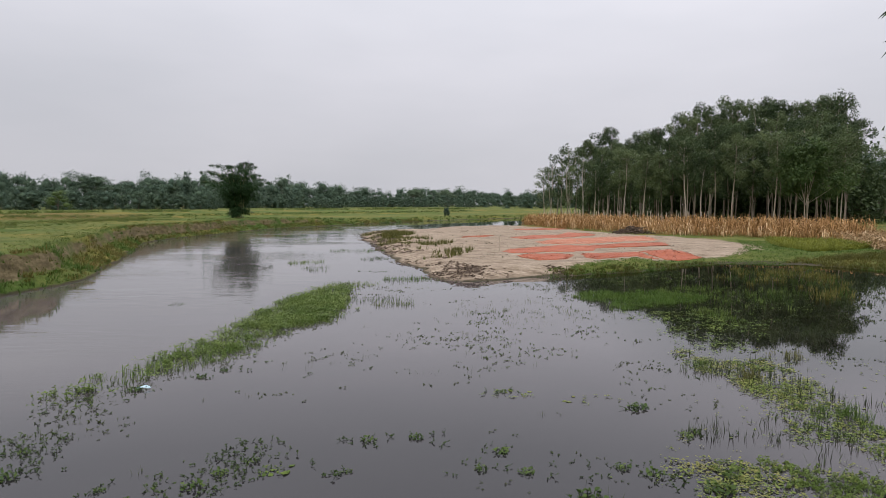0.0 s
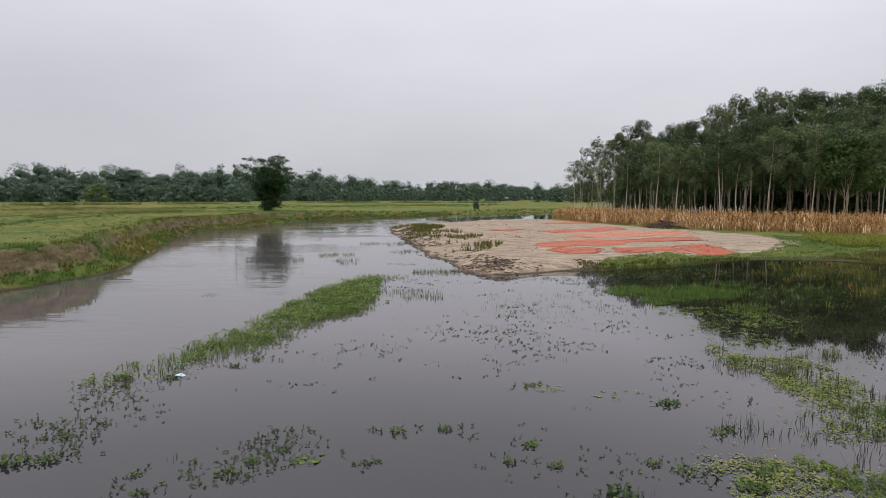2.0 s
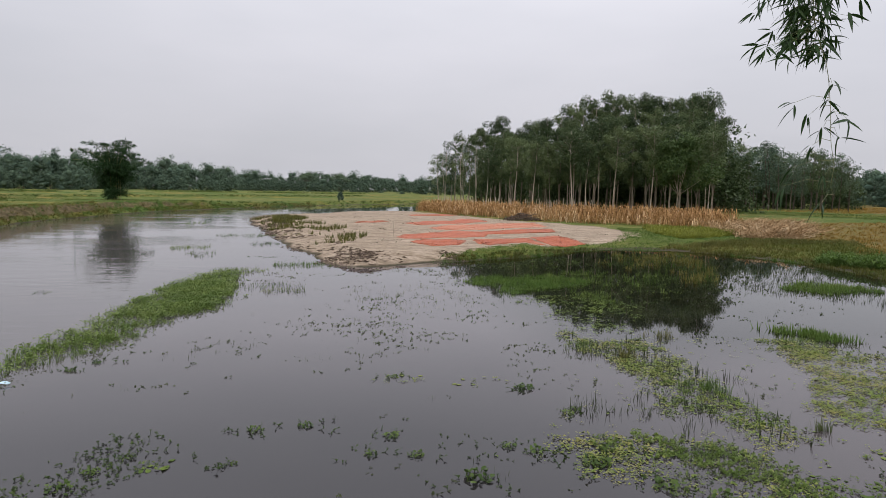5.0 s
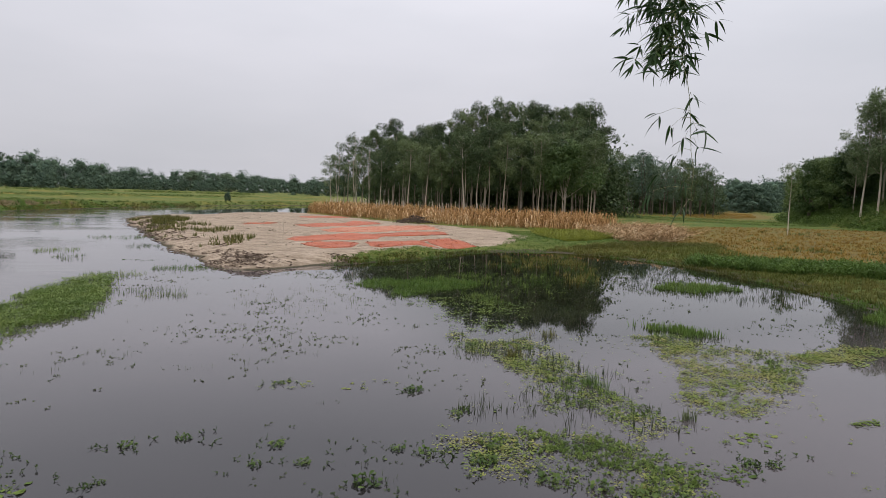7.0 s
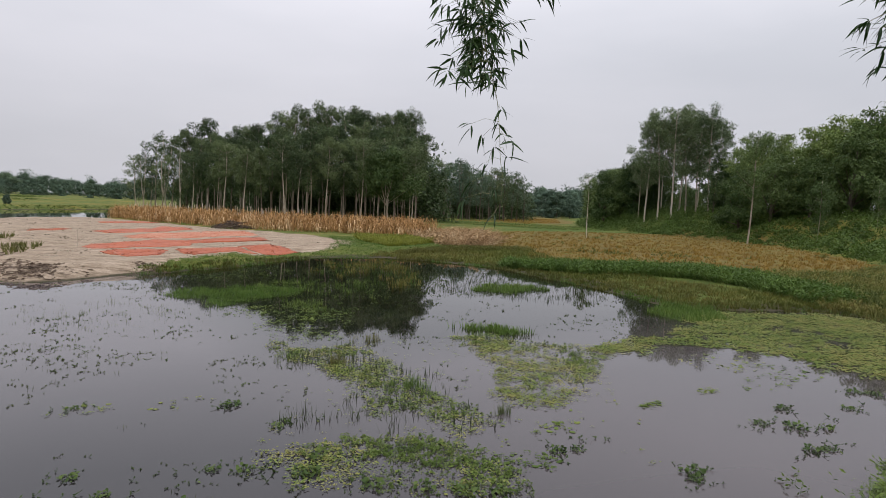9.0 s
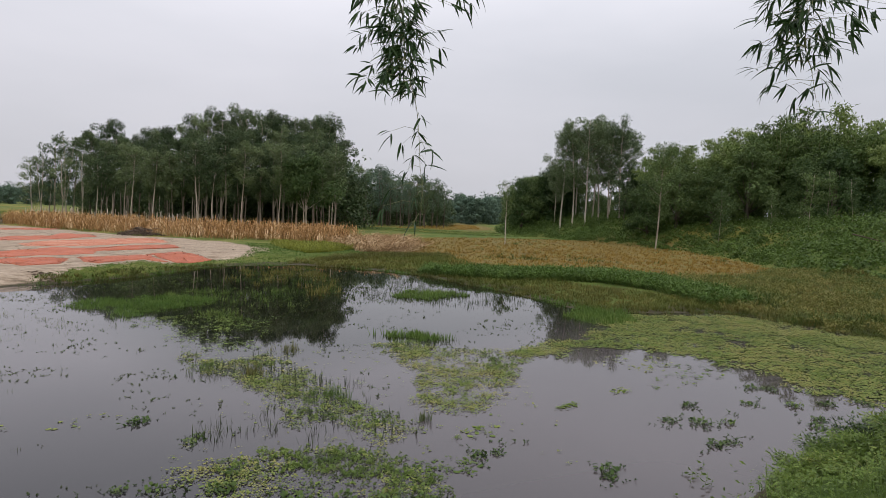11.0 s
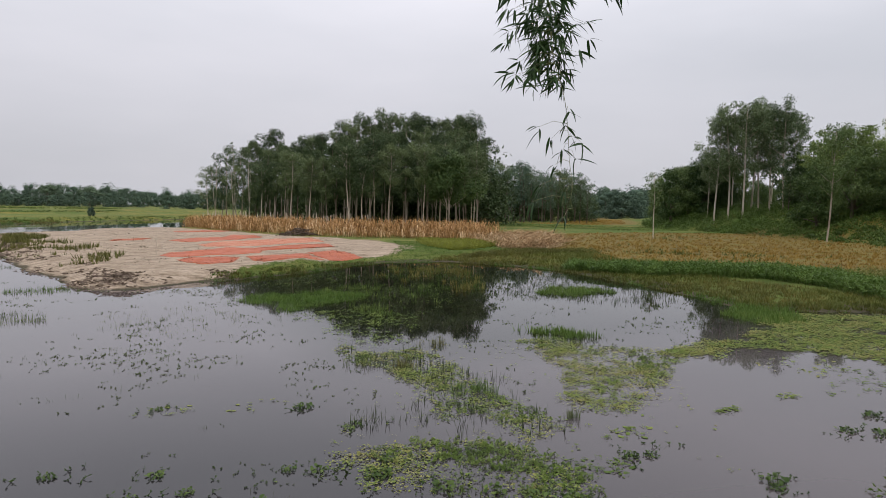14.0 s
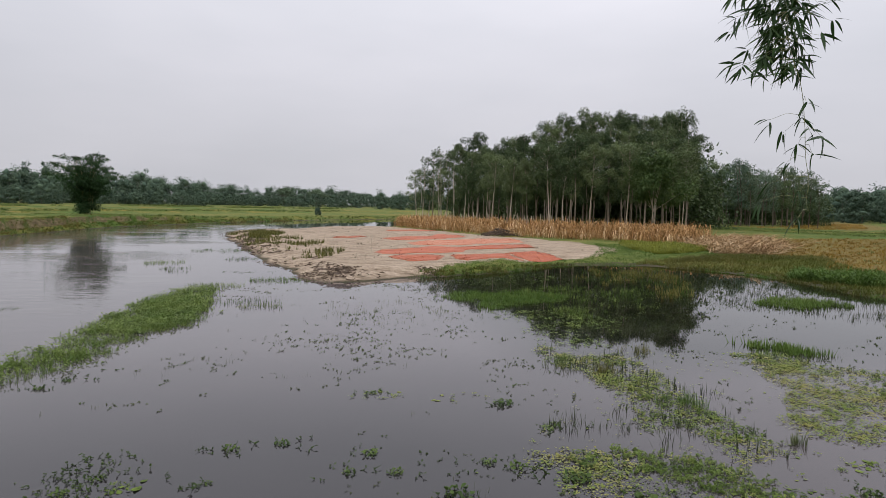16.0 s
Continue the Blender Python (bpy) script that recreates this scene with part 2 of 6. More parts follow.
def ground_material():
    m, nt, b = mat_base("river_land", 0.95, 0.15)

    def attr(n):
        a = nt.nodes.new("ShaderNodeAttribute")
        a.attribute_name = n
        return a.outputs["Fac"]

    n_big = noise_node(nt, 0.06, 4.0)
    n_mid = noise_node(nt, 0.45, 5.0, 0.6)
    n_fine = noise_node(nt, 5.0, 6.0, 0.65)
    n_grit = noise_node(nt, 45.0, 4.0, 0.7)
    g1 = ramp_node(nt, [(0.3, (0.064, 0.096, 0.022)), (0.5, (0.112, 0.142, 0.036)), (0.7, (0.165, 0.166, 0.056))])
    nt.links.new(n_mid.outputs["Fac"], g1.inputs["Fac"])
    g2 = ramp_node(nt, [(0.25, (0.5, 0.5, 0.5)), (0.75, (1.25, 1.2, 1.1))])
    nt.links.new(n_fine.outputs["Fac"], g2.inputs["Fac"])
    g3 = ramp_node(nt, [(0.35, (0.85, 0.95, 0.8)), (0.65, (1.2, 1.05, 1.0))])
    nt.links.new(n_big.outputs["Fac"], g3.inputs["Fac"])
    n_band = noise_node(nt, 0.055, 4.0, 0.6, (0.35, 1.6, 1.0))
    g4 = ramp_node(nt, [(0.38, (0.66, 0.86, 0.66)), (0.50, (1.0, 1.0, 1.0)), (0.60, (1.40, 1.10, 0.95))])
    nt.links.new(n_band.outputs["Fac"], g4.inputs["Fac"])
    grass = mix_node(nt, 1.0, mix_node(nt, 1.0, g1.outputs[0], g2.outputs[0], "MULTIPLY"), g3.outputs[0], "MULTIPLY")
    grass = mix_node(nt, 1.0, grass, g4.outputs[0], "MULTIPLY")
    d1 = ramp_node(nt, [(0.3, (0.095, 0.078, 0.022)), (0.5, (0.165, 0.122, 0.036)), (0.72, (0.110, 0.128, 0.032))])
    nt.links.new(n_mid.outputs["Fac"], d1.inputs["Fac"])
    dry = mix_node(nt, 1.0, d1.outputs[0], g2.outputs[0], "MULTIPLY")
    s1 = ramp_node(nt, [(0.30, (0.145, 0.108, 0.074)), (0.46, (0.285, 0.222, 0.160)), (0.70, (0.44, 0.358, 0.275))])
    s_st = noise_node(nt, 1.6, 6.0, 0.7, (0.5, 1.5, 1.0))
    nt.links.new(s_st.outputs["Fac"], s1.inputs["Fac"])
    s2 = ramp_node(nt, [(0.3, (0.72, 0.70, 0.66)), (0.6, (1.05, 1.05, 1.05))])
    nt.links.new(n_fine.outputs["Fac"], s2.inputs["Fac"])
    sand = mix_node(nt, 1.0, s1.outputs[0], s2.outputs[0], "MULTIPLY")
    e1 = ramp_node(nt, [(0.3, (0.062, 0.050, 0.022)), (0.5, (0.135, 0.106, 0.054)), (0.75, (0.270, 0.215, 0.125))])
    e_st = noise_node(nt, 1.2, 6.0, 0.7, (1.0, 1.0, 3.0))
    nt.links.new(e_st.outputs["Fac"], e1.inputs["Fac"])
    soil = mix_node(nt, 1.0, e1.outputs[0], s2.outputs[0], "MULTIPLY")
    mud = ramp_node(nt, [(0.3, (0.030, 0.030, 0.014)), (0.7, (0.070, 0.058, 0.034))])
    nt.links.new(n_mid.outputs["Fac"], mud.inputs["Fac"])

    def edge(name, width, wob):
        v = math_node(nt, "ADD", attr(name), math_node(nt, "MULTIPLY", math_node(nt, "SUBTRACT", n_mid.outputs["Fac"], 0.5), wob))
        v = math_node(nt, "ADD", v, math_node(nt, "MULTIPLY", math_node(nt, "SUBTRACT", n_fine.outputs["Fac"], 0.5), wob * 0.6))
        r = ramp_node(nt, [(0.5 - width, (0, 0, 0)), (0.5 + width, (1, 1, 1))])
        nt.links.new(v, r.inputs["Fac"])
        return r.outputs[0]

    c = mix_node(nt, edge("dry", 0.12, 0.9), grass, dry)
    c = mix_node(nt, edge("soil", 0.10, 1.5), c, soil)
    c = mix_node(nt, edge("sand", 0.05, 0.9), c, sand)
    c = mix_node(nt, edge("mud", 0.12, 0.8), c, mud.outputs[0])
    nt.links.new(c, b.inputs["Base Color"])
    hh = math_node(nt, "ADD", math_node(nt, "MULTIPLY", n_fine.outputs["Fac"], 1.0), math_node(nt, "MULTIPLY", n_grit.outputs["Fac"], 0.25))
    hh = math_node(nt, "ADD", hh, math_node(nt, "MULTIPLY", s_st.outputs["Fac"], 0.8))
    bump_node(nt, hh, 0.8, 0.10, b)
    return m


def water_material():
    m, nt, b = mat_base("still_river_water", 0.02, 0.5)
    b.inputs["IOR"].default_value = 1.36
    geo = nt.nodes.new("ShaderNodeNewGeometry")
    sep = nt.nodes.new("ShaderNodeSeparateXYZ")
    nt.links.new(geo.outputs["Position"], sep.inputs[0])
    wob = noise_node(nt, 0.12, 3.0)
    # the silty channel lies west of the weed strip, the clear backwater east of it
    v = math_node(nt, "ADD", sep.outputs["X"], math_node(nt, "MULTIPLY", wob.outputs["Fac"], 5.0))
    chan = nt.nodes.new("ShaderNodeMapRange")
    chan.inputs["From Min"].default_value = -7.0
    chan.inputs["From Max"].default_value = -1.0
    nt.links.new(v, chan.inputs["Value"])

    def zone(axis, a, z):
        r = nt.nodes.new("ShaderNodeMapRange")
        r.inputs["From Min"].default_value = a
        r.inputs["From Max"].default_value = z
        nt.links.new(sep.outputs[axis], r.inputs["Value"])
        return r.outputs[0]

    # silt in mid-stream, clouded shallows east of the weed, darkest colour in the pond
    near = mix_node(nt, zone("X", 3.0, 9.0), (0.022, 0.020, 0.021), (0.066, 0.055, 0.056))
    # weaker reflection of near water put into the colour: darker towards the camera
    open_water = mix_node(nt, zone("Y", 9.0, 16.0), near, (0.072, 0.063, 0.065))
    # pond colour nearly black so that the mirrored grove stays dark
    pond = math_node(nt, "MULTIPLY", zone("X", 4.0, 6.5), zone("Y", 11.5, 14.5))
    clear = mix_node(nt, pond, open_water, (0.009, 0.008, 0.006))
    # the silty channel gets the same painted darkening towards the camera
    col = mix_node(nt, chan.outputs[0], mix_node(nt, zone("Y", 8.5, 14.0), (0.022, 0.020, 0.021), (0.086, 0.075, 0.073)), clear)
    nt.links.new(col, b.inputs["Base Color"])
    r1 = noise_node(nt, 2.2, 3.0, 0.5, (0.45, 1.4, 1.0))
    r2 = noise_node(nt, 9.0, 2.0, 0.5, (0.6, 1.4, 1.0))
    gust = noise_node(nt, 0.10, 3.0, 0.6, (0.5, 1.6, 1.0))
    gr = ramp_node(nt, [(0.42, (0.10, 0.10, 0.10)), (0.60, (1, 1, 1))])
    nt.links.new(gust.outputs["Fac"], gr.inputs["Fac"])
    calm = nt.nodes.new("ShaderNodeMapRange")
    calm.inputs["To Min"].default_value = 1.0
    calm.inputs["To Max"].default_value = 0.04
    nt.links.new(chan.outputs[0], calm.inputs["Value"])
    h = math_node(nt, "ADD", r1.outputs["Fac"], math_node(nt, "MULTIPLY", r2.outputs["Fac"], 0.10))
    h = math_node(nt, "MULTIPLY", math_node(nt, "MULTIPLY", h, gr.outputs[0]), calm.outputs[0])
    bump_node(nt, h, 0.30, 0.05, b)
    return m


def chili_material():
    m, nt, b = mat_base("drying_red_crop", 0.6, 0.3)
    geo = nt.nodes.new("ShaderNodeNewGeometry")
    n = noise_node(nt, 14.0, 5.0, 0.7)
    n2 = noise_node(nt, 1.1, 4.0, 0.6)
    s = math_node(nt, "ADD", math_node(nt, "MULTIPLY", n.outputs["Fac"], 0.5), math_node(nt, "MULTIPLY", n2.outputs["Fac"], 0.5))
    s = math_node(nt, "ADD", s, math_node(nt, "MULTIPLY", math_node(nt, "SUBTRACT", geo.outputs["Random Per Island"], 0.5), 0.3))
    r = ramp_node(nt, [(0.3, (0.21, 0.046, 0.017)), (0.5, (0.33, 0.078, 0.030)), (0.7, (0.42, 0.130, 0.056))])
    nt.links.new(s, r.inputs["Fac"])
    nt.links.new(r.outputs["Color"], b.inputs["Base Color"])
    bump_node(nt, n.outputs["Fac"], 0.8, 0.03, b)
    return m


def thin_crop_material():
    """Crop raked out so thin that the sand shows between."""
    m, nt, b = mat_base("thin_red_crop", 0.75, 0.2)
    n = noise_node(nt, 9.0, 5.0, 0.7)
    n2 = noise_node(nt, 1.4, 4.0, 0.6, (0.5, 1.6, 1.0))
    v = math_node(nt, "ADD", math_node(nt, "MULTIPLY", n.outputs["Fac"], 0.5), math_node(nt, "MULTIPLY", n2.outputs["Fac"], 0.5))
    r = ramp_node(nt, [(0.36, (0.34, 0.100, 0.050)), (0.50, (0.40, 0.150, 0.085)), (0.62, (0.45, 0.290, 0.200))])
    nt.links.new(v, r.inputs["Fac"])
    nt.links.new(r.outputs["Color"], b.inputs["Base Color"])
    bump_node(nt, n.outputs["Fac"], 0.7, 0.03, b)
    return m


GROUND = ground_material()
WATER = water_material()
CHILI = chili_material()
THINCROP = thin_crop_material()
LITTER, _lt, _lb = mat_base("pale_plastic", 0.4, 0.4)
_ln = noise_node(_lt, 12.0)
_lr = ramp_node(_lt, [(0.3, (0.28, 0.45, 0.52)), (0.7, (0.48, 0.62, 0.66))])
_lt.links.new(_ln.outputs["Fac"], _lr.inputs["Fac"])
_lt.links.new(_lr.outputs[0], _lb.inputs["Base Color"])

# ---- building helpers ----
R = np.random.default_rng(7)


def soup(name, V, T, material, smooth=False):
    """One mesh from vertices and triangles."""
    V = np.asarray(V, np.float32)
    T = np.asarray(T, np.int32)
    me = bpy.data.meshes.new(name)
    me.vertices.add(len(V))
    me.vertices.foreach_set("co", V.ravel())
    me.loops.add(T.size)
    me.loops.foreach_set("vertex_index", T.ravel())
    me.polygons.add(len(T))
    me.polygons.foreach_set("loop_start", np.arange(0, T.size, 3, dtype=np.int32))
    if smooth:
        me.polygons.foreach_set("use_smooth", np.ones(len(T), bool))
    me.update(calc_edges=True)
    me.materials.append(material)
    return me


def thing(name, label, category, group="", kind="", place=(0, 0, 0)):
    ob = new(name)
    ob.empty_display_size = 0.2
    ob.location = place
    return tagged(ob, label, category, group, kind)


def part(name, mesh, parent, label=""):
    ob = new(name, mesh)
    ob.parent = parent
    return tagged(ob, label) if label else ob


def join(pieces):
    """Joins (V, T) pairs."""
    vs, ts, k = [], [], 0
    for V, T in pieces:
        vs.append(V)
        ts.append(np.asarray(T) + k)
        k += len(V)
    return np.concatenate(vs), np.concatenate(ts)


def spread(template, places, turns, scales, lean=None):
    """Many copies of one (V, T): each turned about z, leaned, scaled and moved."""
    V, T = template
    n = len(places)
    c, s = np.cos(turns), np.sin(turns)
    if np.ndim(scales) == 1:
        scales = np.repeat(np.asarray(scales)[:, None], 3, 1)
    P = V[None] * scales[:, None, :]
    X = P[..., 0] * c[:, None] - P[..., 1] * s[:, None]
    Y = P[..., 0] * s[:, None] + P[..., 1] * c[:, None]
    Z = P[..., 2]
    if lean is not None:
        X = X + lean[:, 0:1] * Z
        Y = Y + lean[:, 1:2] * Z
    W = np.stack([X, Y, Z], -1) + np.asarray(places)[:, None, :]
    TT = T[None] + (np.arange(n) * len(V))[:, None, None]
    return W.reshape(-1, 3), TT.reshape(-1, 3)


def tube(path, radii, sides=6, cap=True):
    """A tapered tube along a path."""
    path = np.asarray(path, float)
    n = len(path)
    d = np.gradient(path, axis=0)
    d /= np.linalg.norm(d, axis=1)[:, None] + 1e-9
    ref = np.array([0.0, 0.0, 1.0]) if abs(d[:, 2]).mean() < 0.8 else np.array([1.0, 0.0, 0.0])
    u = np.cross(d, ref)
    u /= np.linalg.norm(u, axis=1)[:, None] + 1e-9
    w = np.cross(d, u)
    a = np.linspace(0, 2 * np.pi, sides, endpoint=False)
    ring = u[:, None] * np.cos(a)[None, :, None] + w[:, None] * np.sin(a)[None, :, None]
    V = (path[:, None] + ring * np.asarray(radii)[:, None, None]).reshape(-1, 3)
    T = []
    for i in range(n - 1):
        for j in range(sides):
            p, q = i * sides + j, i * sides + (j + 1) % sides
            T += [(p, q, q + sides), (p, q + sides, p + sides)]
    if cap:
        for j in range(1, sides - 1):
            T.append(((n - 1) * sides, (n - 1) * sides + j, (n - 1) * sides + j + 1))
    return V, np.array(T)


def leaves(places, along, length, width, rng, fold=0.25, face=None):
    """Pointed leaves, each a folded blade of two triangles, from its place along its own direction."""
    n = len(places)
    along = along / (np.linalg.norm(along, axis=1)[:, None] + 1e-9)
    r = rng.normal(size=(n, 3))
    if face is not None:
        r = r * 0.42 + face
    side = np.cross(along, r)
    side /= np.linalg.norm(side, axis=1)[:, None] + 1e-9
    up = np.cross(side, along)
    L = (length * rng.uniform(0.65, 1.25, n))[:, None]
    Wd = (width * rng.uniform(0.65, 1.25, n))[:, None]
    base = places
    mid = base + along * L * 0.45
    a = mid + side * Wd * 0.5 + up * Wd * fold
    b = mid - side * Wd * 0.5 + up * Wd * fold
    tip = base + along * L
    V = np.stack([base, a, tip, b], 1).reshape(-1, 3)
    k = (np.arange(n) * 4)[:, None]
    T = np.concatenate([k + np.array([[0, 1, 2]]), k + np.array([[0, 2, 3]])], 1).reshape(-1, 3)
    return V, T


def spray(places, along, face, length, width, rng, wild=0.35):
    """Small leaves of one face each, lying across the direction that they face."""
    n = len(places)
    along = along / (np.linalg.norm(along, axis=1)[:, None] + 1e-9)
    side = np.cross(along, face / (np.linalg.norm(face, axis=1)[:, None] + 1e-9) + rng.normal(0, wild, (n, 3)))
    side /= np.linalg.norm(side, axis=1)[:, None] + 1e-9
    side *= (width * rng.uniform(0.35, 0.65, n))[:, None]
    tip = places + along * (length * rng.uniform(0.65, 1.3, n))[:, None]
    V = np.stack([places - side, places + side, tip], 1).reshape(-1, 3)
    return V, np.arange(n * 3).reshape(-1, 3)


def leaf_clump(centre, size, count, length, width, rng, droop=0.5, hollow=0.45, lift=0.5):
    """An uneven tuft of leaves round a centre, denser towards its skin."""
    r = rng.normal(0, 1, (count, 3))
    r /= np.linalg.norm(r, axis=1)[:, None]
    k = rng.uniform(0, 6.28, 3)
    lump = 1 + 0.25 * np.sin(r[:, 0] * 4 + k[0]) * np.cos(r[:, 1] * 4 + k[1]) + 0.15 * np.sin(r[:, 2] * 7 + k[2])
    p = centre + r * size * (lump * rng.uniform(hollow, 1.06, count) ** 0.7)[:, None]
    d = r * 0.5 + rng.normal(0, 0.55, (count, 3)) - np.array([0, 0, droop])
    return spray(p, d, r + np.array([0, 0, lift]), length, width, rng)


_ico = bmesh.new()
bmesh.ops.create_icosphere(_ico, subdivisions=1, radius=1.0)
_ico.verts.index_update()
ICO_V = np.array([v.co[:] for v in _ico.verts])
ICO_T = np.array([[v.index for v in f.verts] for f in _ico.faces])
_ico.free()


def inner_mass(centre, size, rng):
    """The closed leafy inside of a far crown."""
    return centre + ICO_V * size * rng.uniform(0.75, 1.1, len(ICO_V))[:, None], ICO_T


def smooth_line(pts, per=6, closed=False):
    """A Catmull-Rom line through plan points."""
    p = np.asarray(pts, float)
    n = len(p)
    out = []
    for i in range(n if closed else n - 1):
        a, b, c, d = (p[(i - 1) % n], p[i], p[(i + 1) % n], p[(i + 2) % n]) if closed else (p[max(i - 1, 0)], p[i], p[i + 1], p[min(i + 2, n - 1)])
        for t in np.linspace(0, 1, per, endpoint=False):
            out.append(0.5 * (2 * b + (c - a) * t + (2 * a - 5 * b + 4 * c - d) * t * t + (3 * b - a - 3 * c + d) * t**3))
    if not closed:
        out.append(p[-1])
    return np.array(out)


def inside(poly, x, y):
    r = np.zeros(np.shape(x), bool)
    n = len(poly)
    for i in range(n):
        (x1, y1), (x2, y2) = poly[i], poly[(i + 1) % n]
        if y1 == y2:
            continue
        c = ((y1 > y) != (y2 > y)) & (x < (x2 - x1) * (y - y1) / (y2 - y1) + x1)
        r ^= c
    return r


def gap(poly, x, y):
    """Signed distance to a plan polygon, positive inside."""
    best = np.full(np.shape(x), 1e9)
    n = len(poly)
    for i in range(n):
        (x1, y1), (x2, y2) = poly[i], poly[(i + 1) % n]
        dx, dy = x2 - x1, y2 - y1
        t = np.clip(((x - x1) * dx + (y - y1) * dy) / (dx * dx + dy * dy + 1e-12), 0, 1)
        best = np.minimum(best, (x - x1 - t * dx) ** 2 + (y - y1 - t * dy) ** 2)
    d = np.sqrt(best)
    return np.where(inside(poly, x, y), d, -d)


def wave(x, y, s, k=0.0):
    """A cheap smooth plan noise, about -1 to 1."""
    return (np.sin(x * s + 1.3 * np.sin(y * s * 0.7 + k)) + np.sin(y * s * 1.13 + 1.7 * np.sin(x * s * 0.61 + 2 + k)) + 0.6 * np.sin((x + y) * s * 1.9 + k * 2)) / 2.6


def scatter_in(poly, n, rng):
    """n places in a plan polygon."""
    p = np.asarray(poly, float)
    lo, hi = p.min(0), p.max(0)
    out = np.zeros((0, 2))
    while len(out) < n:
        q = rng.uniform(lo, hi, (n * 2, 2))
        out = np.concatenate([out, q[inside(p, q[:, 0], q[:, 1])]])
    return out[:n]


# ---- the plan: shores and fields (metres) ----
SHORE_WEST = smooth_line([(-60, -60), (-32, -10), (-24, 5), (-19, 15), (-17.4, 21), (-16.8, 24.7), (-16.5, 27.8), (-17.2, 31.2), (-18.6, 35.5), (-20.3, 40.1), (-22.8, 47.4), (-26.2, 56), (-27.4, 61), (-27.6, 66), (-26.9, 71), (-26.3, 78.7), (-25.4, 88), (-23.3, 95.3), (-17.4, 110.8), (-8.9, 128), (2.5, 146), (17, 163), (40, 190), (80, 225), (200, 330)], 4)
WEST = np.concatenate([SHORE_WEST, [(1200, 3500), (-3500, 3500), (-3500, -600)]])
SHORE_EAST = smooth_line([(240, 320), (90, 210), (60, 200), (34, 185), (20, 150), (14.5, 118), (11.3, 99), (6, 96.5), (1, 94), (-3, 85), (-6.5, 82), (-9.5, 76), (-8.6, 68), (-6.6, 59), (-4.8, 49), (-3.0, 40), (-1.8, 36), (-0.4, 30.6), (1.4, 29.2), (4.2, 30.6), (9.3, 32.9), (15.0, 36.8), (18.6, 37.6), (22.0, 35.8), (23.8, 31.5), (23.6, 25.5), (22.6, 19.5), (20.6, 15.4), (22.4, 14.2), (26.4, 11.7), (26, 8.1), (26, 5), (30, 0), (36, -6)], 4)
EAST = np.concatenate([SHORE_EAST, [(60, -30), (3500, -300), (3500, 3500), (1500, 3500)]])
SHORE_NEAR = smooth_line([(-60, -70), (-30, -12), (-14, -1.0), (-6, 1.8), (0, 2.9), (4, 3.2), (8.4, 3.5), (10.5, 3.5), (12.2, 3.2), (14.6, 2.7), (20, 0.6), (28, -4), (36, -8)], 4)
NEAR = np.concatenate([SHORE_NEAR, [(60, -30), (3500, -300), (3500, -3500), (-3500, -3500), (-3500, -600)]])
SAND = smooth_line([(-12, 74), (-8, 58), (-6, 48), (-4.5, 39), (-3, 33), (-1, 28.5), (2.5, 28.6), (5.5, 32.0), (9, 35.3), (13.5, 38.6), (18, 41), (21.8, 44.2), (23.8, 50.5), (22.2, 59), (18, 68), (14.5, 80), (11.5, 91), (7, 98), (1, 96), (-4, 86), (-10, 84)], 3, True)
RICE = smooth_line([(30, 40), (31.5, 36), (28.8, 31), (30.5, 28.5), (31.3, 24.5), (32.0, 21.0), (35, 18.8), (39, 17.2), (46, 18.2), (54, 22), (62, 29), (80, 45), (88, 62), (66, 70), (46, 60)], 3, True)
MOUND = smooth_line([(225, 205), (150, 142), (113, 107), (98, 91), (91, 76), (84, 60), (77, 45), (70, 34), (60, 25), (50, 16), (42, 8), (38, 0), (44, -12), (60, -30)], 4)
MOUND = np.concatenate([MOUND, [(3500, -300), (3500, 3500)]])
DITCH = smooth_line([(58, 118), (71, 104), (77, 92), (78, 83), (82, 78), (87, 78), (90, 83), (88, 91), (82, 97), (74, 107), (61, 121)], 2, True)
FAR_FIELD = smooth_line([(100, 108), (120, 118), (165, 165), (240, 260), (200, 240), (135, 150)], 2, True)
WEST_FIELD = np.array([(-52, 80), (-40, 100), (-52, 128), (-92, 150), (-110, 120), (-80, 80)], float)


def bank(d, width, top):
    t = np.clip(d / width, 0, 1)
    return top * (t * t * (3 - 2 * t) * 0.55 + t * 0.45)


def cut_bank(d, width, top):
    """A grassy foot below a steep cut edge."""
    t = np.clip(d / width, 0, 1)
    return top * np.where(t < 0.72, 0.40 * t / 0.72, 0.40 + 0.60 * np.clip((t - 0.72) / 0.20, 0, 1) ** 0.8)


